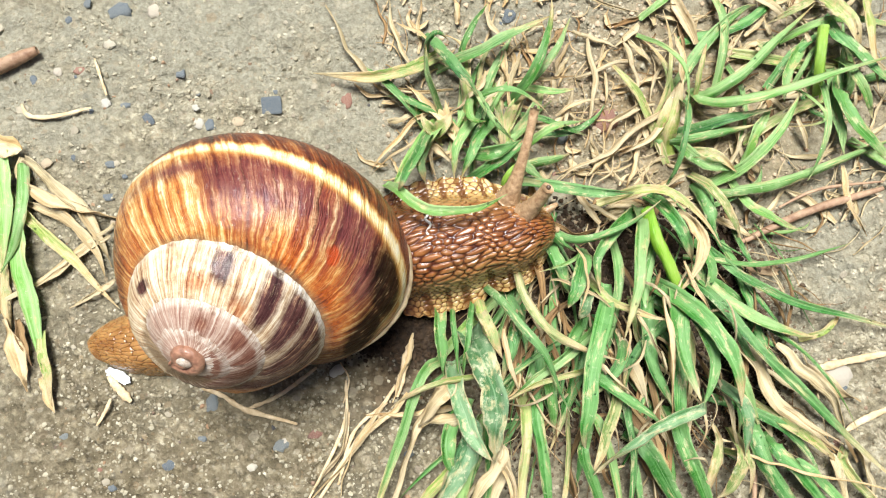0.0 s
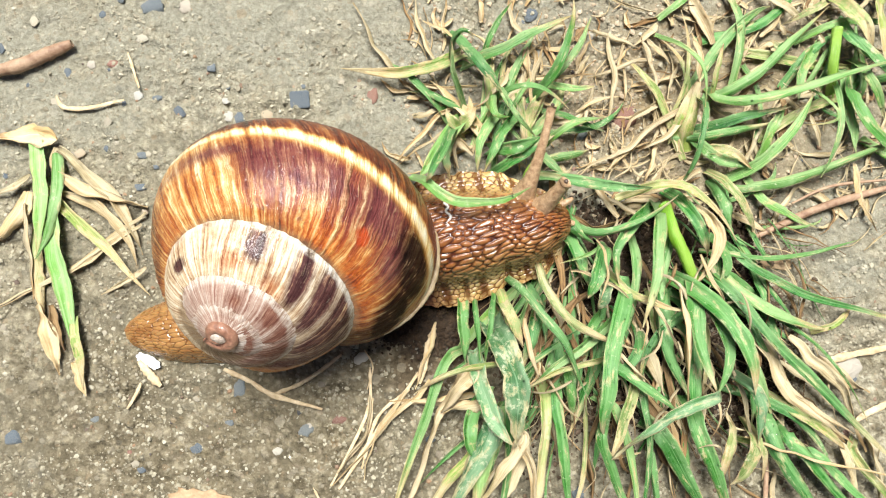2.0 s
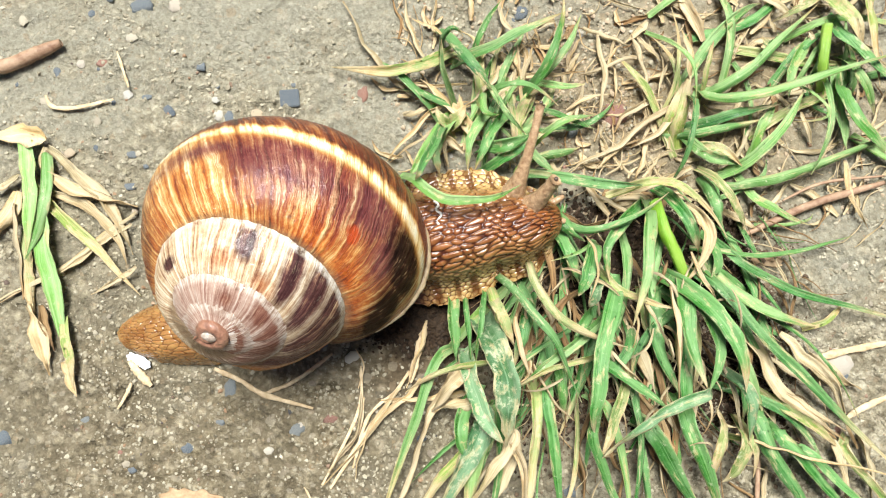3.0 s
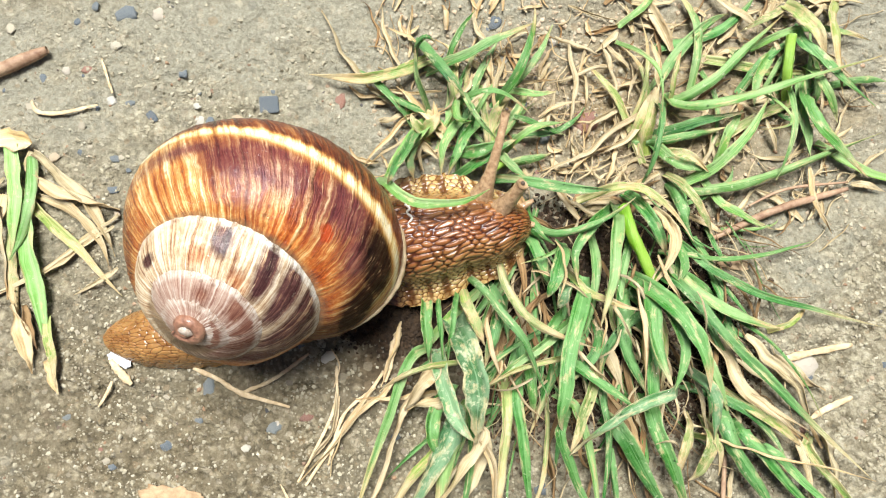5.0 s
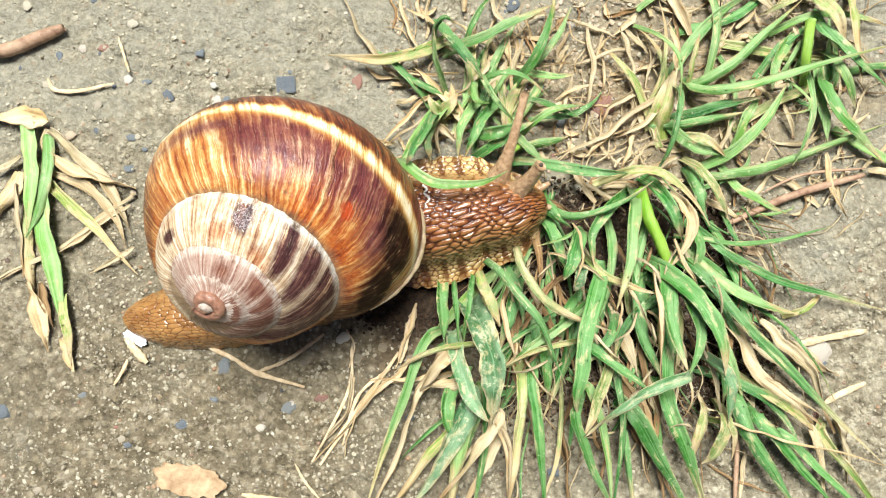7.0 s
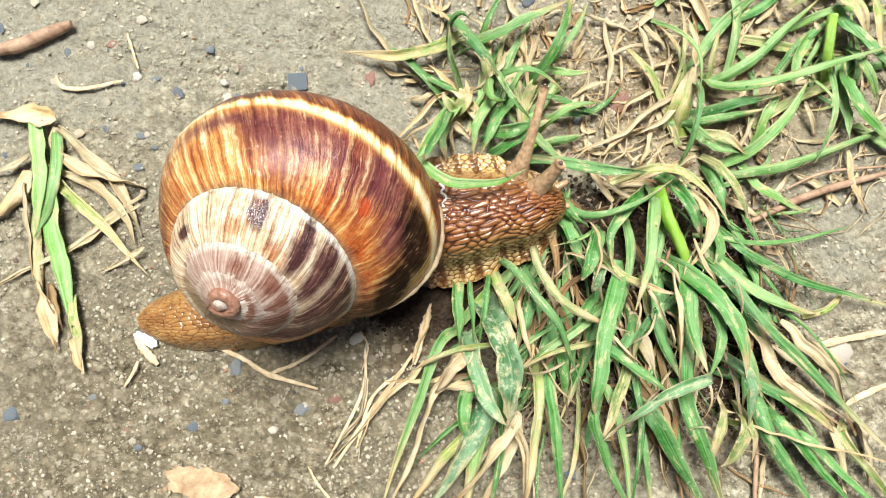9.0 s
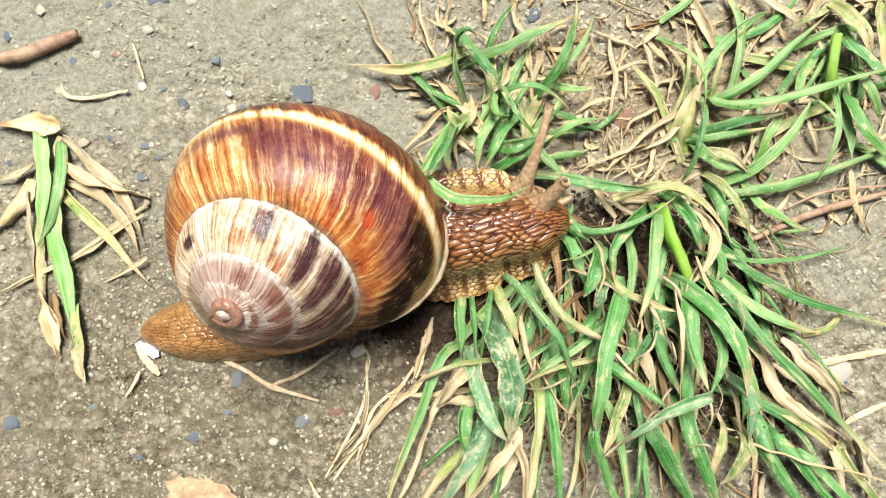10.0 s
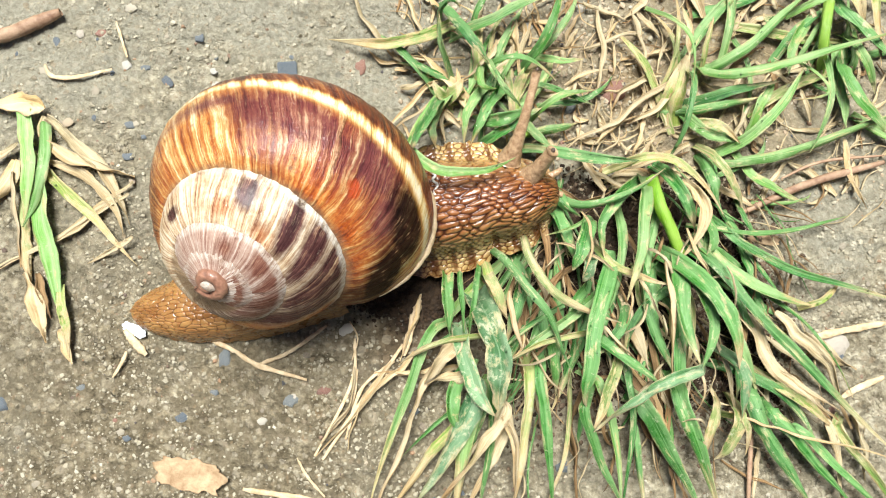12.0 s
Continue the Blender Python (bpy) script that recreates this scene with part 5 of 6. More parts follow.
def cell_field(u, v, seed, groove=0.42):
    """Rounded cells in the plane: 0 in the grooves between them, 1 on their tops."""
    gen = np.random.RandomState(seed)
    table = gen.rand(64, 64, 2)
    cu, cv = np.floor(u).astype(int), np.floor(v).astype(int)
    f1, f2 = np.full(u.shape, 9.0), np.full(u.shape, 9.0)
    for du in (-2, -1, 0, 1, 2):
        for dv in (-2, -1, 0, 1, 2):
            iu, iv = cu + du, cv + dv
            j = table[iu % 64, iv % 64]
            pu, pv = iu + 0.5 + (j[..., 0] - 0.5) * 0.62 + 0.5 * (iv % 2), iv + 0.5 + (j[..., 1] - 0.5) * 0.5
            dist = np.hypot(u - pu, v - pv)
            f2 = np.minimum(np.maximum(f1, dist), f2)
            f1 = np.minimum(f1, dist)
    edge = np.clip((f2 - f1) / groove, 0, 1)
    return edge * edge * (3 - 2 * edge) * (0.6 + 0.4 * np.clip(1 - 2.4 * f1 * f1, 0, 1))


def body_mesh(name, knots, cell_u, cell_v, bump_mm, seed, frill, ruddy=1.0, crowd=0.5, groove=0.42, flare=0.0):
    """Snail body lofted along knots of x, y, half width to either side, crest height, base height (mm), with tubercles raised on it.
    flare: how far the foot spreads as a thin skirt."""
    rows, cols = 280, 230
    c = smooth_curve(knots, rows)
    c[:, 2:5] = np.maximum(c[:, 2:5], 0.15)
    d = np.gradient(c[:, :2], axis=0)
    d /= np.linalg.norm(d, axis=1, keepdims=True)
    side = np.stack([-d[:, 1], d[:, 0]], 1)
    q = np.linspace(-1, 1, cols)
    aq = np.abs(q)
    knots_q = (0, 0.14, 0.28, 0.42, 0.55, 0.66, 0.76, 0.86, 0.94, 1.0)
    plump, spread = np.array((0, 0.2, 0.39, 0.56, 0.7, 0.79, 0.855, 0.915, 0.965, 1.0)), np.array((0, 0.175, 0.335, 0.475, 0.575, 0.64, 0.715, 0.82, 0.915, 1.0))
    fall, low = np.array((1.0, 0.98, 0.92, 0.81, 0.65, 0.48, 0.32, 0.17, 0.08, 0.0)), np.array((1.0, 0.98, 0.91, 0.76, 0.54, 0.3, 0.15, 0.085, 0.05, 0.02))
    fy = np.sign(q) * np.interp(aq, knots_q, plump * (1 - flare) + spread * flare)
    fz = np.interp(aq, knots_q, fall * (1 - flare) + low * flare)
    kernel = np.hanning(17)
    kernel /= kernel.sum()
    fy = np.convolve(np.pad(fy, 8, mode="reflect", reflect_type="odd"), kernel, "valid")
    fz = np.convolve(np.pad(fz, 8, mode="edge"), kernel, "valid")
    along = np.r_[0, np.cumsum(np.hypot(*np.diff(c[:, :2], axis=0).T))]
    ripple = np.sin(along * 1.7 + seed) + 0.7 * np.sin(along * 3.1 + 2 * seed) + 0.8 * np.sin(along * 0.75 + 1)
    outer = np.clip((aq - 0.72) / 0.28, 0, 1)
    wavy = 1 + frill * ripple[:, None] * outer[None]
    half = np.where(q[None] > 0, c[:, 2, None], c[:, 3, None])
    y = half * fy[None] * wavy
    z = c[:, 5, None] + c[:, 4, None] * fz[None] + 18 * frill * np.cos(along * 2.3 + seed)[:, None] * outer[None] ** 2
    P = np.stack([c[:, 0, None] + side[:, 0, None] * y, c[:, 1, None] + side[:, 1, None] * y, z], -1)
    N = np.cross(np.gradient(P, axis=0), np.gradient(P, axis=1))
    N /= np.linalg.norm(N, axis=2, keepdims=True) + 1e-9
    across = np.cumsum(np.r_[0, np.hypot(np.diff(fy), 0.75 * np.diff(fz))]) * 10.5
    A, B = np.meshgrid(along, across - across[cols // 2], indexing="ij")
    warp = 0.25 * np.sin(A * 0.9 + B * 0.5 + seed) + 0.2 * np.sin(B * 1.3 - A * 0.4)
    coarse = cell_field((A + 0.15 * B) / cell_u + warp, (B - 0.1 * A) / cell_v + 0.5 * warp, seed, groove)
    dense = cell_field(A / (crowd * cell_u) + 0.7 * warp, B / (0.95 * cell_v) + 0.5 * warp, seed + 1, groove)
    v = np.linspace(0, 1, rows)
    share = np.maximum(np.clip((aq - 0.46) / 0.16, 0, 1)[None], np.clip((v[:, None] - 0.8) / 0.08, 0, 1))
    share = share * share * (3 - 2 * share)
    field = coarse * (1 - share) + dense * share
    P = P + N * (field[..., None] * bump_mm) * np.clip((1.02 - aq) / 0.3, 0.1, 1)[None, :, None] * np.clip(c[:, 2] / 3, 0.2, 1)[:, None, None]
    me = mesh_of(name, P.reshape(-1, 3) * MM, grid_faces(rows, cols), SKIN)
    crest = np.repeat(ruddy * np.clip(1.2 - aq * 1.85, 0, 1)[None], rows, 0)
    # the neck darkens toward the shell, whose shade is put into the skin colour
    crest = np.clip(crest + ruddy * 0.8 * np.clip((5 - c[:, 0, None]) / 8, 0, 1), 0, 1)
    hem = flare * np.clip((aq - 0.42) / 0.34, 0, 1)[None] * np.clip((c[:, 0, None] + 4) / 6, 0, 1)
    bars = flare * np.clip(2.4 * np.sin(A * 1.9 + 0.8 * np.sin(A * 0.8) + 0.2 * B) - 0.5, 0, 1) * np.clip((aq - 0.52) / 0.12, 0, 1)[None] * np.clip((1.06 - aq) / 0.14, 0.3, 1)[None]
    for key, values in (("tubercle", field), ("back", crest), ("skirt", hem + 0 * A), ("bar", bars)):
        me.attributes.new(key, "FLOAT", "POINT").data.foreach_set("value", np.ascontiguousarray(values, dtype=np.float32).ravel())
    me.flip_normals() if N[rows // 2, cols // 2, 2] < 0 else None
    return me


def tube_mesh(name, points, radii, material, sides=20, rough=0.0, seed=0.0, cap=True, flat=1.0):
    """A closed tube along points (mm) with a radius at each."""
    pts = [Vector(p) for p in points]
    verts, faces = [], []
    for i, p in enumerate(pts):
        tan = (pts[min(i + 1, len(pts) - 1)] - pts[max(i - 1, 0)]).normalized()
        u = tan.cross(Vector((0.13, 0.2, 1))).normalized()
        v = tan.cross(u)
        for j in range(sides):
            a = 2 * math.pi * j / sides
            w = u * math.cos(a) + v * math.sin(a)
            r = radii[i] * (1 + rough * noise.noise((p + w * radii[i]) * 3.0 + Vector((seed, 0, 0))))
            verts.append((p + Vector((w.x, w.y, w.z * flat)) * r) * MM)
    faces = grid_faces(len(pts), sides, True)
    if cap:
        faces += [tuple(range(sides)), tuple((len(pts) - 1) * sides + j for j in reversed(range(sides)))]
    return mesh_of(name, verts, faces, material)


SHELL_HUB = Vector((-0.027, -0.003, 0.02))


# a spiral tube fitted to the snail: growth, size (m), tilt of the tube, axes and tip
SHELL_K, SHELL_K2, SHELL_P = 0.07606, 0.001643, 1.8282
SHELL_R, SHELL_H, SHELL_A, SHELL_B = 0.002345, 0.018257, 0.021673, 0.013923
SHELL_TILT, SHELL_PHASE = -0.4943, -0.6224
SHELL_APEX = Vector((-0.02773, -0.01214, 0.03276))
SHELL_AXES = Matrix(((0.91475, 0.28016, -0.29111), (-0.40402, 0.63432, -0.65910), (0.00000, 0.72052, 0.69343)))


def shell_profile(turn):
    """Centre distance, centre height and half axes of the tube at an angle before the lip."""
    s = math.exp(SHELL_K * turn + SHELL_K2 * turn * turn)
    return SHELL_R * s, -SHELL_H * s ** SHELL_P, SHELL_A * s, SHELL_B * s


def shell_point(turn, ph, swell=0.0):
    r0, z0, a, b = shell_profile(turn)
    a, b = a + swell, b + swell
    e1, e2 = a * math.cos(ph), b * math.sin(ph)
    r = max(r0 + e1 * math.cos(SHELL_TILT) - e2 * math.sin(SHELL_TILT), 0.0002)
    z = z0 + e1 * math.sin(SHELL_TILT) + e2 * math.cos(SHELL_TILT)
    ps = SHELL_PHASE - turn
    return SHELL_APEX + SHELL_AXES @ Vector((r * math.cos(ps), r * math.sin(ps), z)) - SHELL_HUB


def seam_angles(turn):
    """Where on the tube the whorl one turn further out meets it, and where on itself it meets the whorl one turn in."""
    c, s = math.cos(SHELL_TILT), math.sin(SHELL_TILT)

    def meet(inner):
        r0, z0, a, b = shell_profile(inner)
        r1, z1, a1, b1 = shell_profile(inner + 2 * math.pi)
        ph = np.linspace(-1.5, 2.1, 3000)
        dr = r0 + a * np.cos(ph) * c - b * np.sin(ph) * s - r1
        dz = z0 + a * np.cos(ph) * s + b * np.sin(ph) * c - z1
        p, q = (dr * c + dz * s) / a1, (-dr * s + dz * c) / b1
        inside = np.nonzero(p * p + q * q < 1)[0]
        k = inside[-1] if len(inside) else 0
        return ph[k], math.atan2(q[k], p[k])
    low = meet(turn)[0] if turn < -2 * math.pi else -9.0
    return low, meet(turn - 2 * math.pi)[1]


def lip_turn(ph):
    """The mouth is cut at a slant: the angle at which the tube ends."""
    if ph > 2.0:
        return 0.05 - 0.555 * (ph - 2.0) / (math.pi - 2.0)
    return min(0.05, max(-1.25, -0.71 + 0.58 * ph)) if ph > -1.9 else -1.25 + (-1.9 - ph) * 0.6


def make_shell(parent):
    turns, per, sides = 4.3, 160, 130
    count = int(turns * per)
    verts, uvs, seam, crown = [], [], [], []
    table = [seam_angles(-2 * math.pi * turns * (1 - i / count)) for i in range(count + 1)]
    for i in range(count + 1):
        th0 = -2 * math.pi * turns * (1 - i / count)
        fade = math.exp(th0 / (2 * math.pi * 0.35))
        s = math.exp(SHELL_K * th0)
        rib = 0.00012 * noise.noise(Vector((th0 * 9, 0, 0))) + 0.00012 * noise.noise(Vector((th0 * 30, 5, 0))) + 0.00018 * noise.noise(Vector((th0 * 2.2, 9, 0)))
        for j in range(sides):
            ph = -math.pi + 2 * math.pi * j / sides
            th = th0 + lip_turn(ph) * fade
            place = min(count - 1e-6, max(0.0, (1 + th / (2 * math.pi * turns)) * count))
            k, f = int(place), place - int(place)
            a, b = table[k], table[min(k + 1, count)]
            low, up = ph - (a[0] if a[0] * b[0] < 0 else a[0] + (b[0] - a[0]) * f), a[1] + (b[1] - a[1]) * f - ph
            grow = rib * s + 0.00006 * noise.noise(Vector((th * 14, ph * 5, 2)))
            grow += 0.00035 * s * math.exp(-((up - 0.3) / 0.22) ** 2)
            grow += 0.0026 * math.exp(-((th + 4.75) / 1.55) ** 4) * max(0.0, math.cos(ph + 0.35))
            grow += 0.0016 * math.exp(-((th + 5.1) / 0.95) ** 4 - ((ph - 1.1) / 0.6) ** 2)
            grow += 0.0014 * math.exp(-((th + 11.2) / 1.1) ** 4 - ((ph - 1.0) / 0.7) ** 2)
            grow -= 0.0005 * s * math.exp(-(max(up, 0.0) / 0.06) ** 2)
            verts.append(shell_point(th, ph, grow))
            uvs.append((th0 / (2 * math.pi), ph / (2 * math.pi)))
            seam.append(min(1.0, max(0.0, low + 0.5)) if low < 4 else 1.0)
            crown.append(min(1.0, max(0.0, up)))
    me = mesh_of("shell", verts, grid_faces(count + 1, sides, True), SHELL, uvs)
    me.attributes.new("seam", "FLOAT", "POINT").data.foreach_set("value", seam)
    me.attributes.new("crown", "FLOAT", "POINT").data.foreach_set("value", crown)
    shell = part("shell", me, parent, "glossy streaked chestnut, plum and cream spiral shell")
    tip, axis_u, axis_v, axis_w = Vector((-0.00109, -0.01031, 0.01576)), SHELL_AXES.col[0], SHELL_AXES.col[1], SHELL_AXES.col[2]
    tip = tip + (axis_w * 0.25 - axis_v * 0.75) * MM
    coil, girth = [], []
    for j in range(70):
        t = j / 69
        a, r = SHELL_PHASE + 1.2 - 9.2 * t, 0.05 + 2.1 * t ** 0.85
        coil.append((tip / MM + axis_u * (r * math.cos(a)) + axis_v * (r * math.sin(a)) + axis_w * (-0.5 - 0.7 * t)))
        girth.append(0.66 + 0.3 * t)
    part("shell_tip", tube_mesh("shell_tip", coil, girth, TIP, 24, 0.12), shell, "worn brown first whorl with a pale tip")
    scar = [tip / MM + axis_u * (1.15 * k + 0.1) - axis_v * (0.25 * k * k) + axis_w * (-0.52 - 0.2 * k * k) for k in (-1.0, -0.8, -0.5, -0.2, 0.2, 0.5, 0.8, 1.0)]
    part("tip_scar", tube_mesh("tip_scar", scar, (0.1, 0.45, 0.68, 0.76, 0.78, 0.66, 0.42, 0.1), SCAR, 18, 0.22), shell, "pale worn spot on the tip")
    angles = [-1.7 + 2.55 * j / 90 for j in range(91)]
    rim = [shell_point(lip_turn(ph) + 0.01, ph, 0.0002) / MM for ph in angles]
    part("lip", tube_mesh("lip", rim, [(0.5 + 0.22 * noise.noise(Vector((j * 0.3, 0, 0)))) * min(1.0, 0.25 + (90 - j) / 24) for j in range(91)], LIP, 10, 0.3), shell, "thin cream rim of the shell mouth")
    return shell


def tentacle(parent, name, knots, radii, eye, label):
    pts = smooth_curve(knots, 40)
    rad = np.interp(np.linspace(0, 1, 40), np.linspace(0, 1, len(radii)), radii)
    ob = part(name, tube_mesh(name, pts, rad, TENTACLE, 22, 0.13, len(name)), parent, label)
    if eye:
        bm = bmesh.new()
        bmesh.ops.create_uvsphere(bm, u_segments=20, v_segments=12, radius=eye * MM)
        end = Vector(pts[-1]) + (Vector(pts[-1]) - Vector(pts[-3])).normalized() * eye * 0.55
        bmesh.ops.translate(bm, verts=bm.verts, vec=end * MM)
        me = bpy.data.meshes.new("eye")
        bm.to_mesh(me)
        bm.free()
        me.materials.append(EYE)
        me.polygons.foreach_set("use_smooth", [True] * len(me.polygons))
        part("eye", me, ob, "dark eye spot")
    return ob


snail = thing("snail", "large brown land snail with striped shell crawling into grass", "snail")
shell = make_shell(snail)
head = part("head_and_neck", body_mesh("head_and_neck", [
    (-34, -9, 6, 5, 6, 0.4), (-20, -5, 8.5, 6.5, 10, 0.5), (-8, -0.8, 9.4, 9.2, 10.6, 1.6), (-3, 0.1, 10.4, 10.6, 10.7, 3.0), (2, 0.6, 11.2, 10.9, 10.8, 3.4), (7, 1.0, 11.0, 9.9, 10.5, 3.6),
    (9.2, 1.3, 10.8, 8.4, 10.3, 3.7), (11.4, 1.6, 10.3, 8.5, 10.2, 3.7), (14.5, 2.2, 8.4, 8.2, 10.0, 3.5), (17.3, 2.8, 6.5, 6.3, 9.4, 3.2), (19.4, 3.2, 4.4, 4.2, 7.2, 3.4),
    (20.5, 3.4, 2.0, 2.0, 3.8, 3.9), (20.9, 3.5, 0.2, 0.2, 0.6, 4.6)], 2.3, 0.86, 0.42, 3, 0.016, 1.0, 0.5, 0.34, 1.0), snail, "wet brown skin covered in glossy tubercles, with a pale barred foot edge")
tail = part("tail", body_mesh("tail", [
    (-54.3, -13.6, 0.2, 0.2, 0.4, 0.3), (-53.4, -13.7, 1.8, 1.7, 1.2, 0.3), (-51.5, -13.9, 3.4, 3.0, 2.4, 0.3), (-48, -14.0, 5.0, 4.4, 4.0, 0.3), (-43, -13.9, 6.4, 5.4, 5.2, 0.3),
    (-38, -13.2, 7.4, 6.2, 5.8, 0.3), (-30, -10.8, 9.2, 7.6, 6.2, 0.3), (-20, -7, 9.4, 8.4, 6.0, 0.3)], 1.6, 1.4, 0.2, 8, 0.012, 0.2, 0.9, 0.15), snail, "tapering tan tail with netted grooves")
stalk = tentacle(head, "upper_tentacle", [(12.8, 7.2, 10.6), (13.8, 9.6, 13.6), (15.2, 14.2, 16.6), (16.4, 19.2, 18.6)], (1.9, 1.35, 0.95, 0.74, 0.62, 0.7), 0.3, "long extended tan eye stalk")
tentacle(head, "upper_tentacle", [(15.0, 4.4, 10.5), (16.2, 5.4, 13.2), (17.5, 6.8, 16.0), (18.4, 7.9, 17.8)], (2.1, 1.6, 1.2, 0.98, 1.0), 0.36, "short raised tan eye stalk")
tentacle(head, "lower_tentacle", [(19.2, 3.0, 6.6), (20.4, 2.9, 7.2), (21.4, 2.7, 7.2)], (0.8, 0.6, 0.42), 0, "small feeler beside the mouth")
tentacle(head, "lower_tentacle", [(19.4, 5.8, 6.6), (20.5, 6.4, 6.8), (21.3, 6.9, 6.6)], (0.65, 0.5, 0.35), 0, "small feeler beside the mouth")

part("mucus_thread", tube_mesh("mucus_thread", smooth_curve([(0.2, 5.6, 13.4), (0.9, 4.9, 13.7), (0.5, 4.2, 13.9), (1.3, 3.4, 14.0), (0.8, 2.4, 14.0), (1.1, 1.4, 13.9)], 40), [0.2 + 0.1 * noise.noise(Vector((i * 0.6, 1, 0))) for i in range(40)], MUCUS, 8), head, "dried white slime thread")


# ---- loose things ----
DRY = plain_material("dry_straw", (0.42, 0.29, 0.15), (0.74, 0.61, 0.4), 600.0, 0.6, 0.6)


def loose_straw(name, points, radius, material, label):
    """A thin stalk lying on the ground, split and uneven."""
    pts = smooth_curve(points, 26)
    uneven = 0.1 if name == "twig" else 0.35
    rad = [radius * (0.8 + uneven * noise.noise(Vector((i * 0.35, radius * 40, points[0][0])))) * (1 - 0.45 * abs(2 * i / 25 - 1) ** 3) for i in range(26)]
    flat = 1.0 if name == "twig" else 0.4
    rad = [r * (1.0 if name == "twig" else 1.5) for r in rad]
    pts[:, 2] = [max(p[2] * flat + 0.3, r * flat * 0.7) for p, r in zip(pts, rad)]
    return thing(name, label, "twig" if name == "twig" else "straw", me=tube_mesh(name, pts, rad, material, 12, uneven, points[0][1], True, flat))


loose_straw("twig", [(-79.3, 30.7, 0.6), (-73.2, 31.9, 0.7), (-68.3, 33.9, 0.7), (-64.0, 35.8, 0.6)], 1.5, BARK, "broken reddish-brown twig on the ground")
loose_straw("twig", [(53.0, 0.6, 1), (64.0, 5.4, 1.6), (76.8, 9.0, 1.2)], 0.85, BARK, "thin brown twig beside the grass")
loose_straw("twig", [(59.6, 6.3, 0.8), (66.3, 9.1, 1.2), (77.0, 10.2, 1)], 0.34, BARK, "thin weathered grey-brown twig")
loose_straw("straw", [(-66.8, 26.7, 0.4), (-65.5, 24.7, 0.5), (-61.7, 24.4, 0.6), (-55.0, 25.8, 0.4)], 0.32, DRY, "bent dry straw fibre on the ground")
loose_straw("straw", [(-54.5, 34.3, 0.4), (-53.4, 31.0, 0.6), (-52.4, 27.9, 0.4)], 0.22, DRY, "thin dry straw fibre on the ground")
loose_straw("straw", [(-37.4, -20.7, 0.5), (-33.0, -22.7, 1), (-29.0, -25.1, 1), (-20.7, -27.6, 0.5)], 0.36, DRY, "forked dry straw beside the snail")
loose_straw("straw", [(-29.1, -25.1, 0.8), (-23.5, -22.8, 0.8), (-17.4, -18.5, 0.6)], 0.3, DRY, "thin dry straw beside the snail")
loose_straw("straw", [(-51.8, -19.2, 0.5), (-50.0, -21.3, 1), (-48.0, -23.4, 0.7)], 0.62, DRY, "short chewed straw beside the tail")
loose_straw("straw", [(-51.4, -22.8, 0.4), (-52.3, -24.9, 0.5), (-53.7, -27.2, 0.3)], 0.24, DRY, "thin straw splinter on the ground")
loose_straw("straw", [(-12.6, -20.6, 0.6), (-12.8, -27.2, 1.2), (-16.1, -34.6, 1), (-19.3, -40.3, 0.5)], 0.24, DRY, "fine dry root fibre beside the grass")
loose_straw("straw", [(-4.4, -21.6, 1), (-8.3, -27.2, 1.6), (-13.1, -33.7, 1.2), (-17.9, -40.9, 0.5)], 0.34, DRY, "fine dry root fibre beside the grass")
loose_straw("straw", [(-12.1, -25.8, 0.8), (-13.2, -31.8, 1.2), (-17.9, -37.6, 0.8)], 0.2, DRY, "fine dry root fibre beside the grass")
loose_straw("straw", [(-5.9, -24.4, 1), (-11.3, -29.0, 1.4), (-14.1, -37.5, 0.8)], 0.26, DRY, "fine dry root fibre beside the grass")
loose_straw("straw", [(-13.1, -24.4, 0.6), (-12.1, -20.6, 1), (-13.5, -17.7, 0.8)], 0.12, DRY, "hair-thin dry fibre on bare ground")
loose_straw("straw", [(-9.3, -26.5, 0.8), (-2.6, -26.5, 1.6), (5.9, -26.9, 2)], 0.5, DRY, "flat dry straw under the grass")
loose_straw("straw", [(-1.5, -13.9, 0.8), (-2.7, -17.8, 1.2), (-4.3, -23.5, 1)], 0.55, DRY, "short dry straw in the shade of the shell")
loose_straw("straw", [(62.3, -21.0, 0.8), (68.9, -19.5, 1), (76.7, -18.1, 0.8)], 0.5, DRY, "pale dry straw lying on the ground")
loose_straw("straw", [(69.0, -30.5, 0.8), (71.8, -28.9, 1), (76.2, -27.1, 0.8)], 0.5, DRY, "pale dry straw lying on the ground")
loose_straw("straw", [(-31.3, -45.8, 0.5), (-24.5, -46.8, 0.8), (-18.9, -47.6, 0.5)], 0.45, DRY, "pale dry straw lying on the ground")
loose_straw("twig", [(53.8, -35.7, 0.8), (53.2, -41.3, 1), (52.8, -48.7, 0.8)], 0.5, BARK, "thin brown stalk under the grass")
loose_straw("straw", [(-22.3, -40.6, 0.4), (-20.4, -43.8, 0.6), (-17.5, -47.1, 0.4)], 0.2, DRY, "thin straw splinter on the ground")


LEAF_SCRAP = plain_material("dry_leaf", (0.26, 0.16, 0.08), (0.54, 0.4, 0.24), 500.0, 0.7, 1.0)


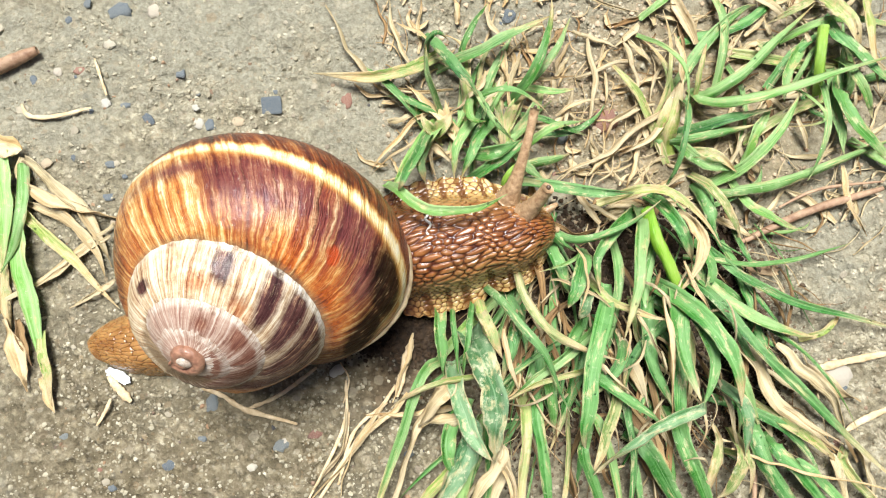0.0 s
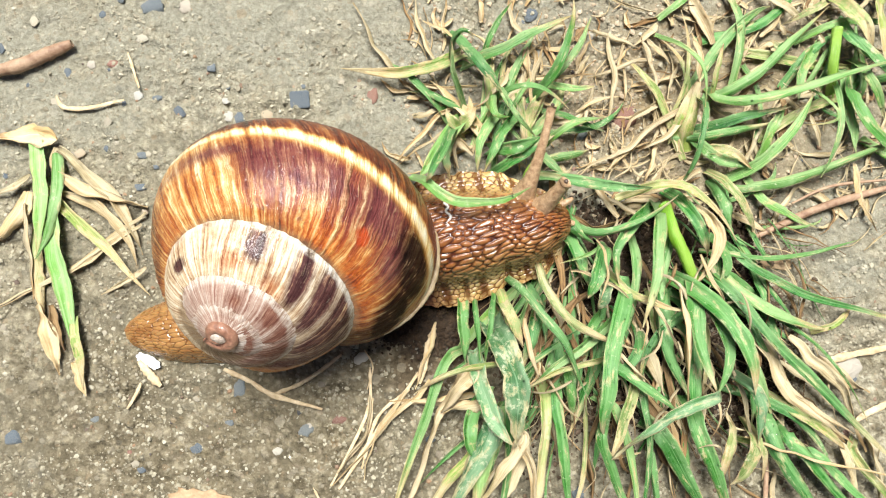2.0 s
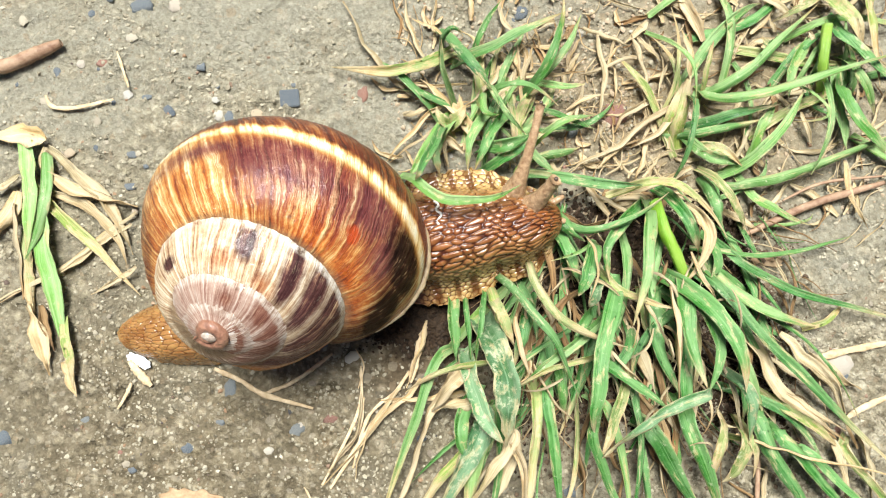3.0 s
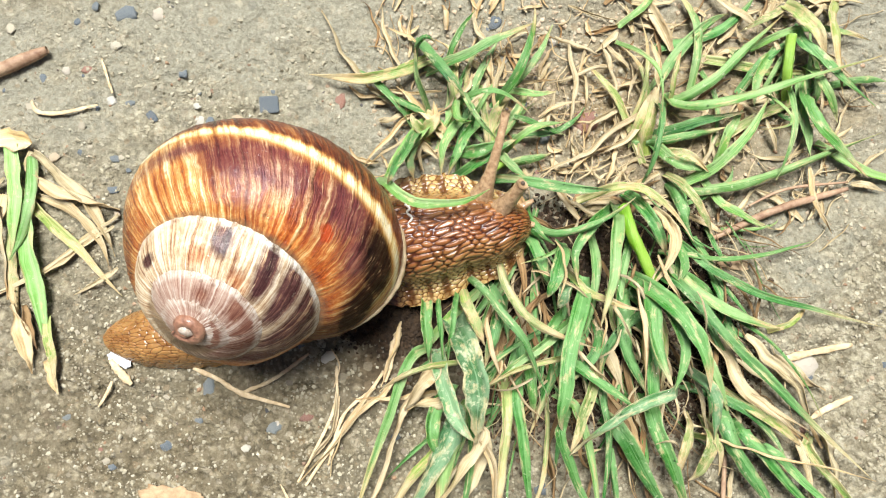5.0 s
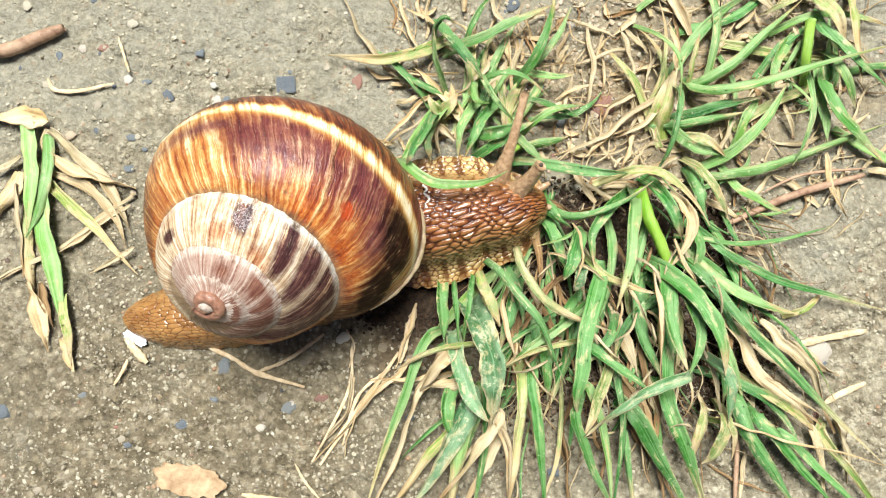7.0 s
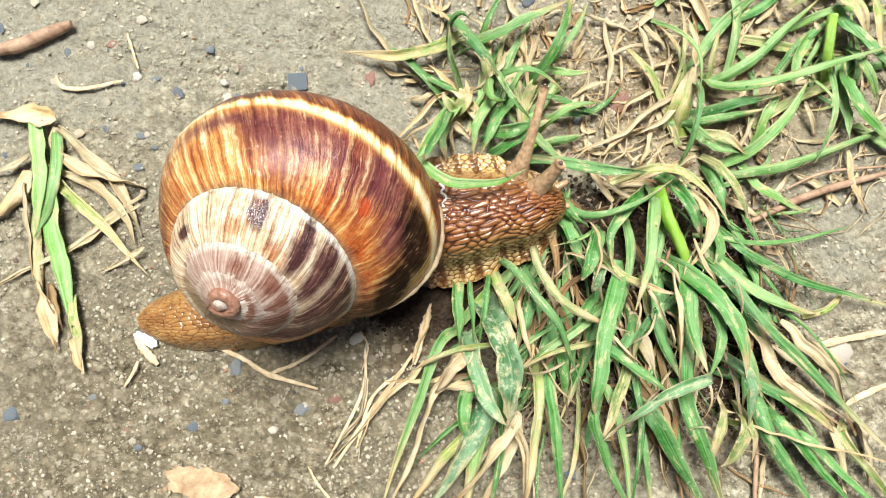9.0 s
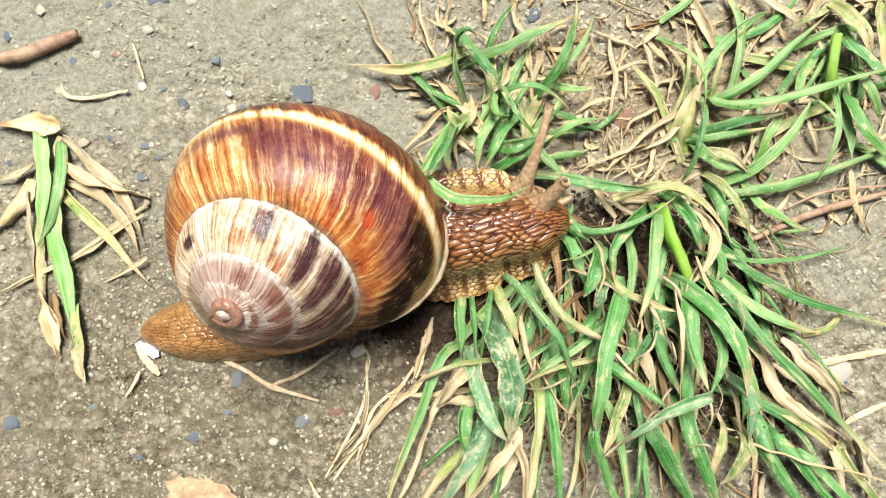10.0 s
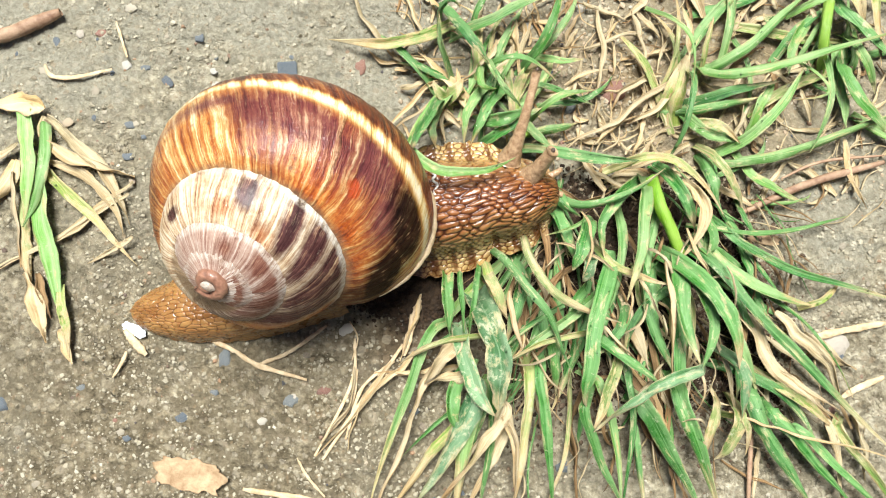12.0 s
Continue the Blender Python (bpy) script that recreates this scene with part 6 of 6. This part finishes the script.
def flake(name, label, category, x, y, long_mm, wide_mm, turn, material, seed, rise=0.5, torn=1.0):
    """A torn, slightly curled scrap with a thickness."""
    rows, cols, verts = 26, 15, []
    for layer in (0.0, -0.12):
        for i in range(rows):
            for j in range(cols):
                u, v = i / (rows - 1) * 2 - 1, j / (cols - 1) * 2 - 1
                edge = 1 + torn * 0.35 * noise.noise(Vector((u * 2.2, v * 2.2, seed))) + torn * 0.12 * noise.noise(Vector((u * 4, v * 4, seed + 2))) - 0.25 * abs(u * v)
                z = 0.35 + rise * (abs(u) ** 2 * 0.6 + 0.5 * noise.noise(Vector((u * 1.5, v * 1.5, seed + 4)))) + layer
                verts.append(Vector((u * long_mm / 2 * edge, v * wide_mm / 2 * edge, max(z, 0.2 + layer))) * MM)
    size = rows * cols
    faces = grid_faces(rows, cols) + [tuple(size + v for v in reversed(f)) for f in grid_faces(rows, cols)]
    rim = [j for j in range(cols)] + [i * cols + cols - 1 for i in range(1, rows)] + [size - 1 - j for j in range(1, cols)] + [i * cols for i in range(rows - 2, 0, -1)]
    faces += [(b, a, a + size, b + size) for a, b in zip(rim, rim[1:] + rim[:1])]
    ob = thing(name, label, category, (x * MM, y * MM, 0), me=mesh_of(name, verts, faces, material))
    ob.rotation_euler = (0, 0, radians(turn))
    return ob


flake("paper_scrap", "small white scrap lying under the tail", "scrap", -50.2, -19.2, 4.6, 1.9, -28, SCRAP, 12.0, 0.3, 0.4)
flake("dry_leaf", "torn tan piece of dry leaf on the ground", "leaf", -40.4, -43.6, 12.0, 5.6, -12, LEAF_SCRAP, 6.0, 0.4, 0.75)
flake("dry_leaf", "small pale piece of dry leaf", "leaf", 56.7, -3.7, 6.0, 2.2, -12, LEAF_SCRAP, 9.0, 0.4)


# ---- movement ----
def motions():
    walk(shell, [
        (0, pose(-0.02707, -0.00364, 0.01948, 0.33, 2.14, 0.04)),
        (0.5, pose(-0.02712, -0.00354, 0.01988, -0.12, 1.66, 0.15)),
        (1, pose(-0.02704, -0.00327, 0.02000, 0.19, 1.09, 0.09)),
        (1.5, pose(-0.02702, -0.00318, 0.01993, -0.21, 0.36, 0.14)),
        (2, pose(-0.02700, -0.00300, 0.01997, -0.03, 0.02, 0.00)),
        (2.5, pose(-0.02700, -0.00285, 0.01985, 0.03, -0.07, -0.11)),
        (3, pose(-0.02682, -0.00289, 0.01982, 0.15, 0.49, 0.05)),
        (3.5, pose(-0.02638, -0.00295, 0.01991, 1.01, 0.66, 0.07)),
        (5.5, pose(-0.02620, -0.00249, 0.02010, 0.07, 0.31, 0.07)),
        (6, pose(-0.02629, -0.00250, 0.02014, -0.15, -0.04, 0.02)),
        (6.5, pose(-0.02623, -0.00259, 0.02013, -0.64, -0.54, 0.08)),
        (7, pose(-0.02603, -0.00261, 0.02012, 0.13, -0.50, -0.01)),
        (9, pose(-0.02572, -0.00209, 0.01985, -0.73, -1.62, -0.34)),
        (9.5, pose(-0.02574, -0.00175, 0.01979, -1.08, -2.11, -0.37)),
        (10, pose(-0.02566, -0.00169, 0.01971, -1.79, -2.18, -0.40)),
        (10.5, pose(-0.02555, -0.00165, 0.01966, -2.14, -2.48, -0.51)),
        (11, pose(-0.02534, -0.00163, 0.01975, -2.07, -3.32, -0.63)),
        (11.5, pose(-0.02523, -0.00166, 0.01953, -1.33, -2.17, -0.70)),
        (12, pose(-0.02508, -0.00169, 0.01938, -1.90, -1.67, -0.56)),
    ])
    walk(tail, [(0, pose(-0.0010, 0, 0)), (2.5, pose(0.0002, -0.0002, 0, 0, 0, 0.3)), (3.7, pose(0.0006, -0.0005, 0, 0, 0, 0.7)), (5.5, pose(0.0011, -0.0008, 0, 0, 0, 1.0)),
        (7.2, pose(0.0017, -0.0009, 0, 0, 0, 1.1)), (9, pose(0.0023, -0.0009, 0, 0, 0, 1.2)), (12, pose(0.0031, -0.0010, 0, 0, 0, 1.4))])
    walk(stalk, [(0, pose(0.0004, 0.0002, 0)), (2.5, pose(0.0001, 0, 0)), (5.5, pose(-0.0003, 0, 0)), (9, pose(-0.0003, 0.0003, 0)), (12, pose(-0.0003, 0.0006, 0))])
    walk(head, [(0, pose(0.0008, 0.0001, 0)), (1, pose(0.0004, 0, 0)), (2, pose(0, 0, 0)), (3.5, pose(0.0001, 0, 0)), (6, pose(-0.0002, 0, 0)), (9, pose(0, 0.0001, 0)), (12, pose(0.0004, 0.0002, 0))])


motions()
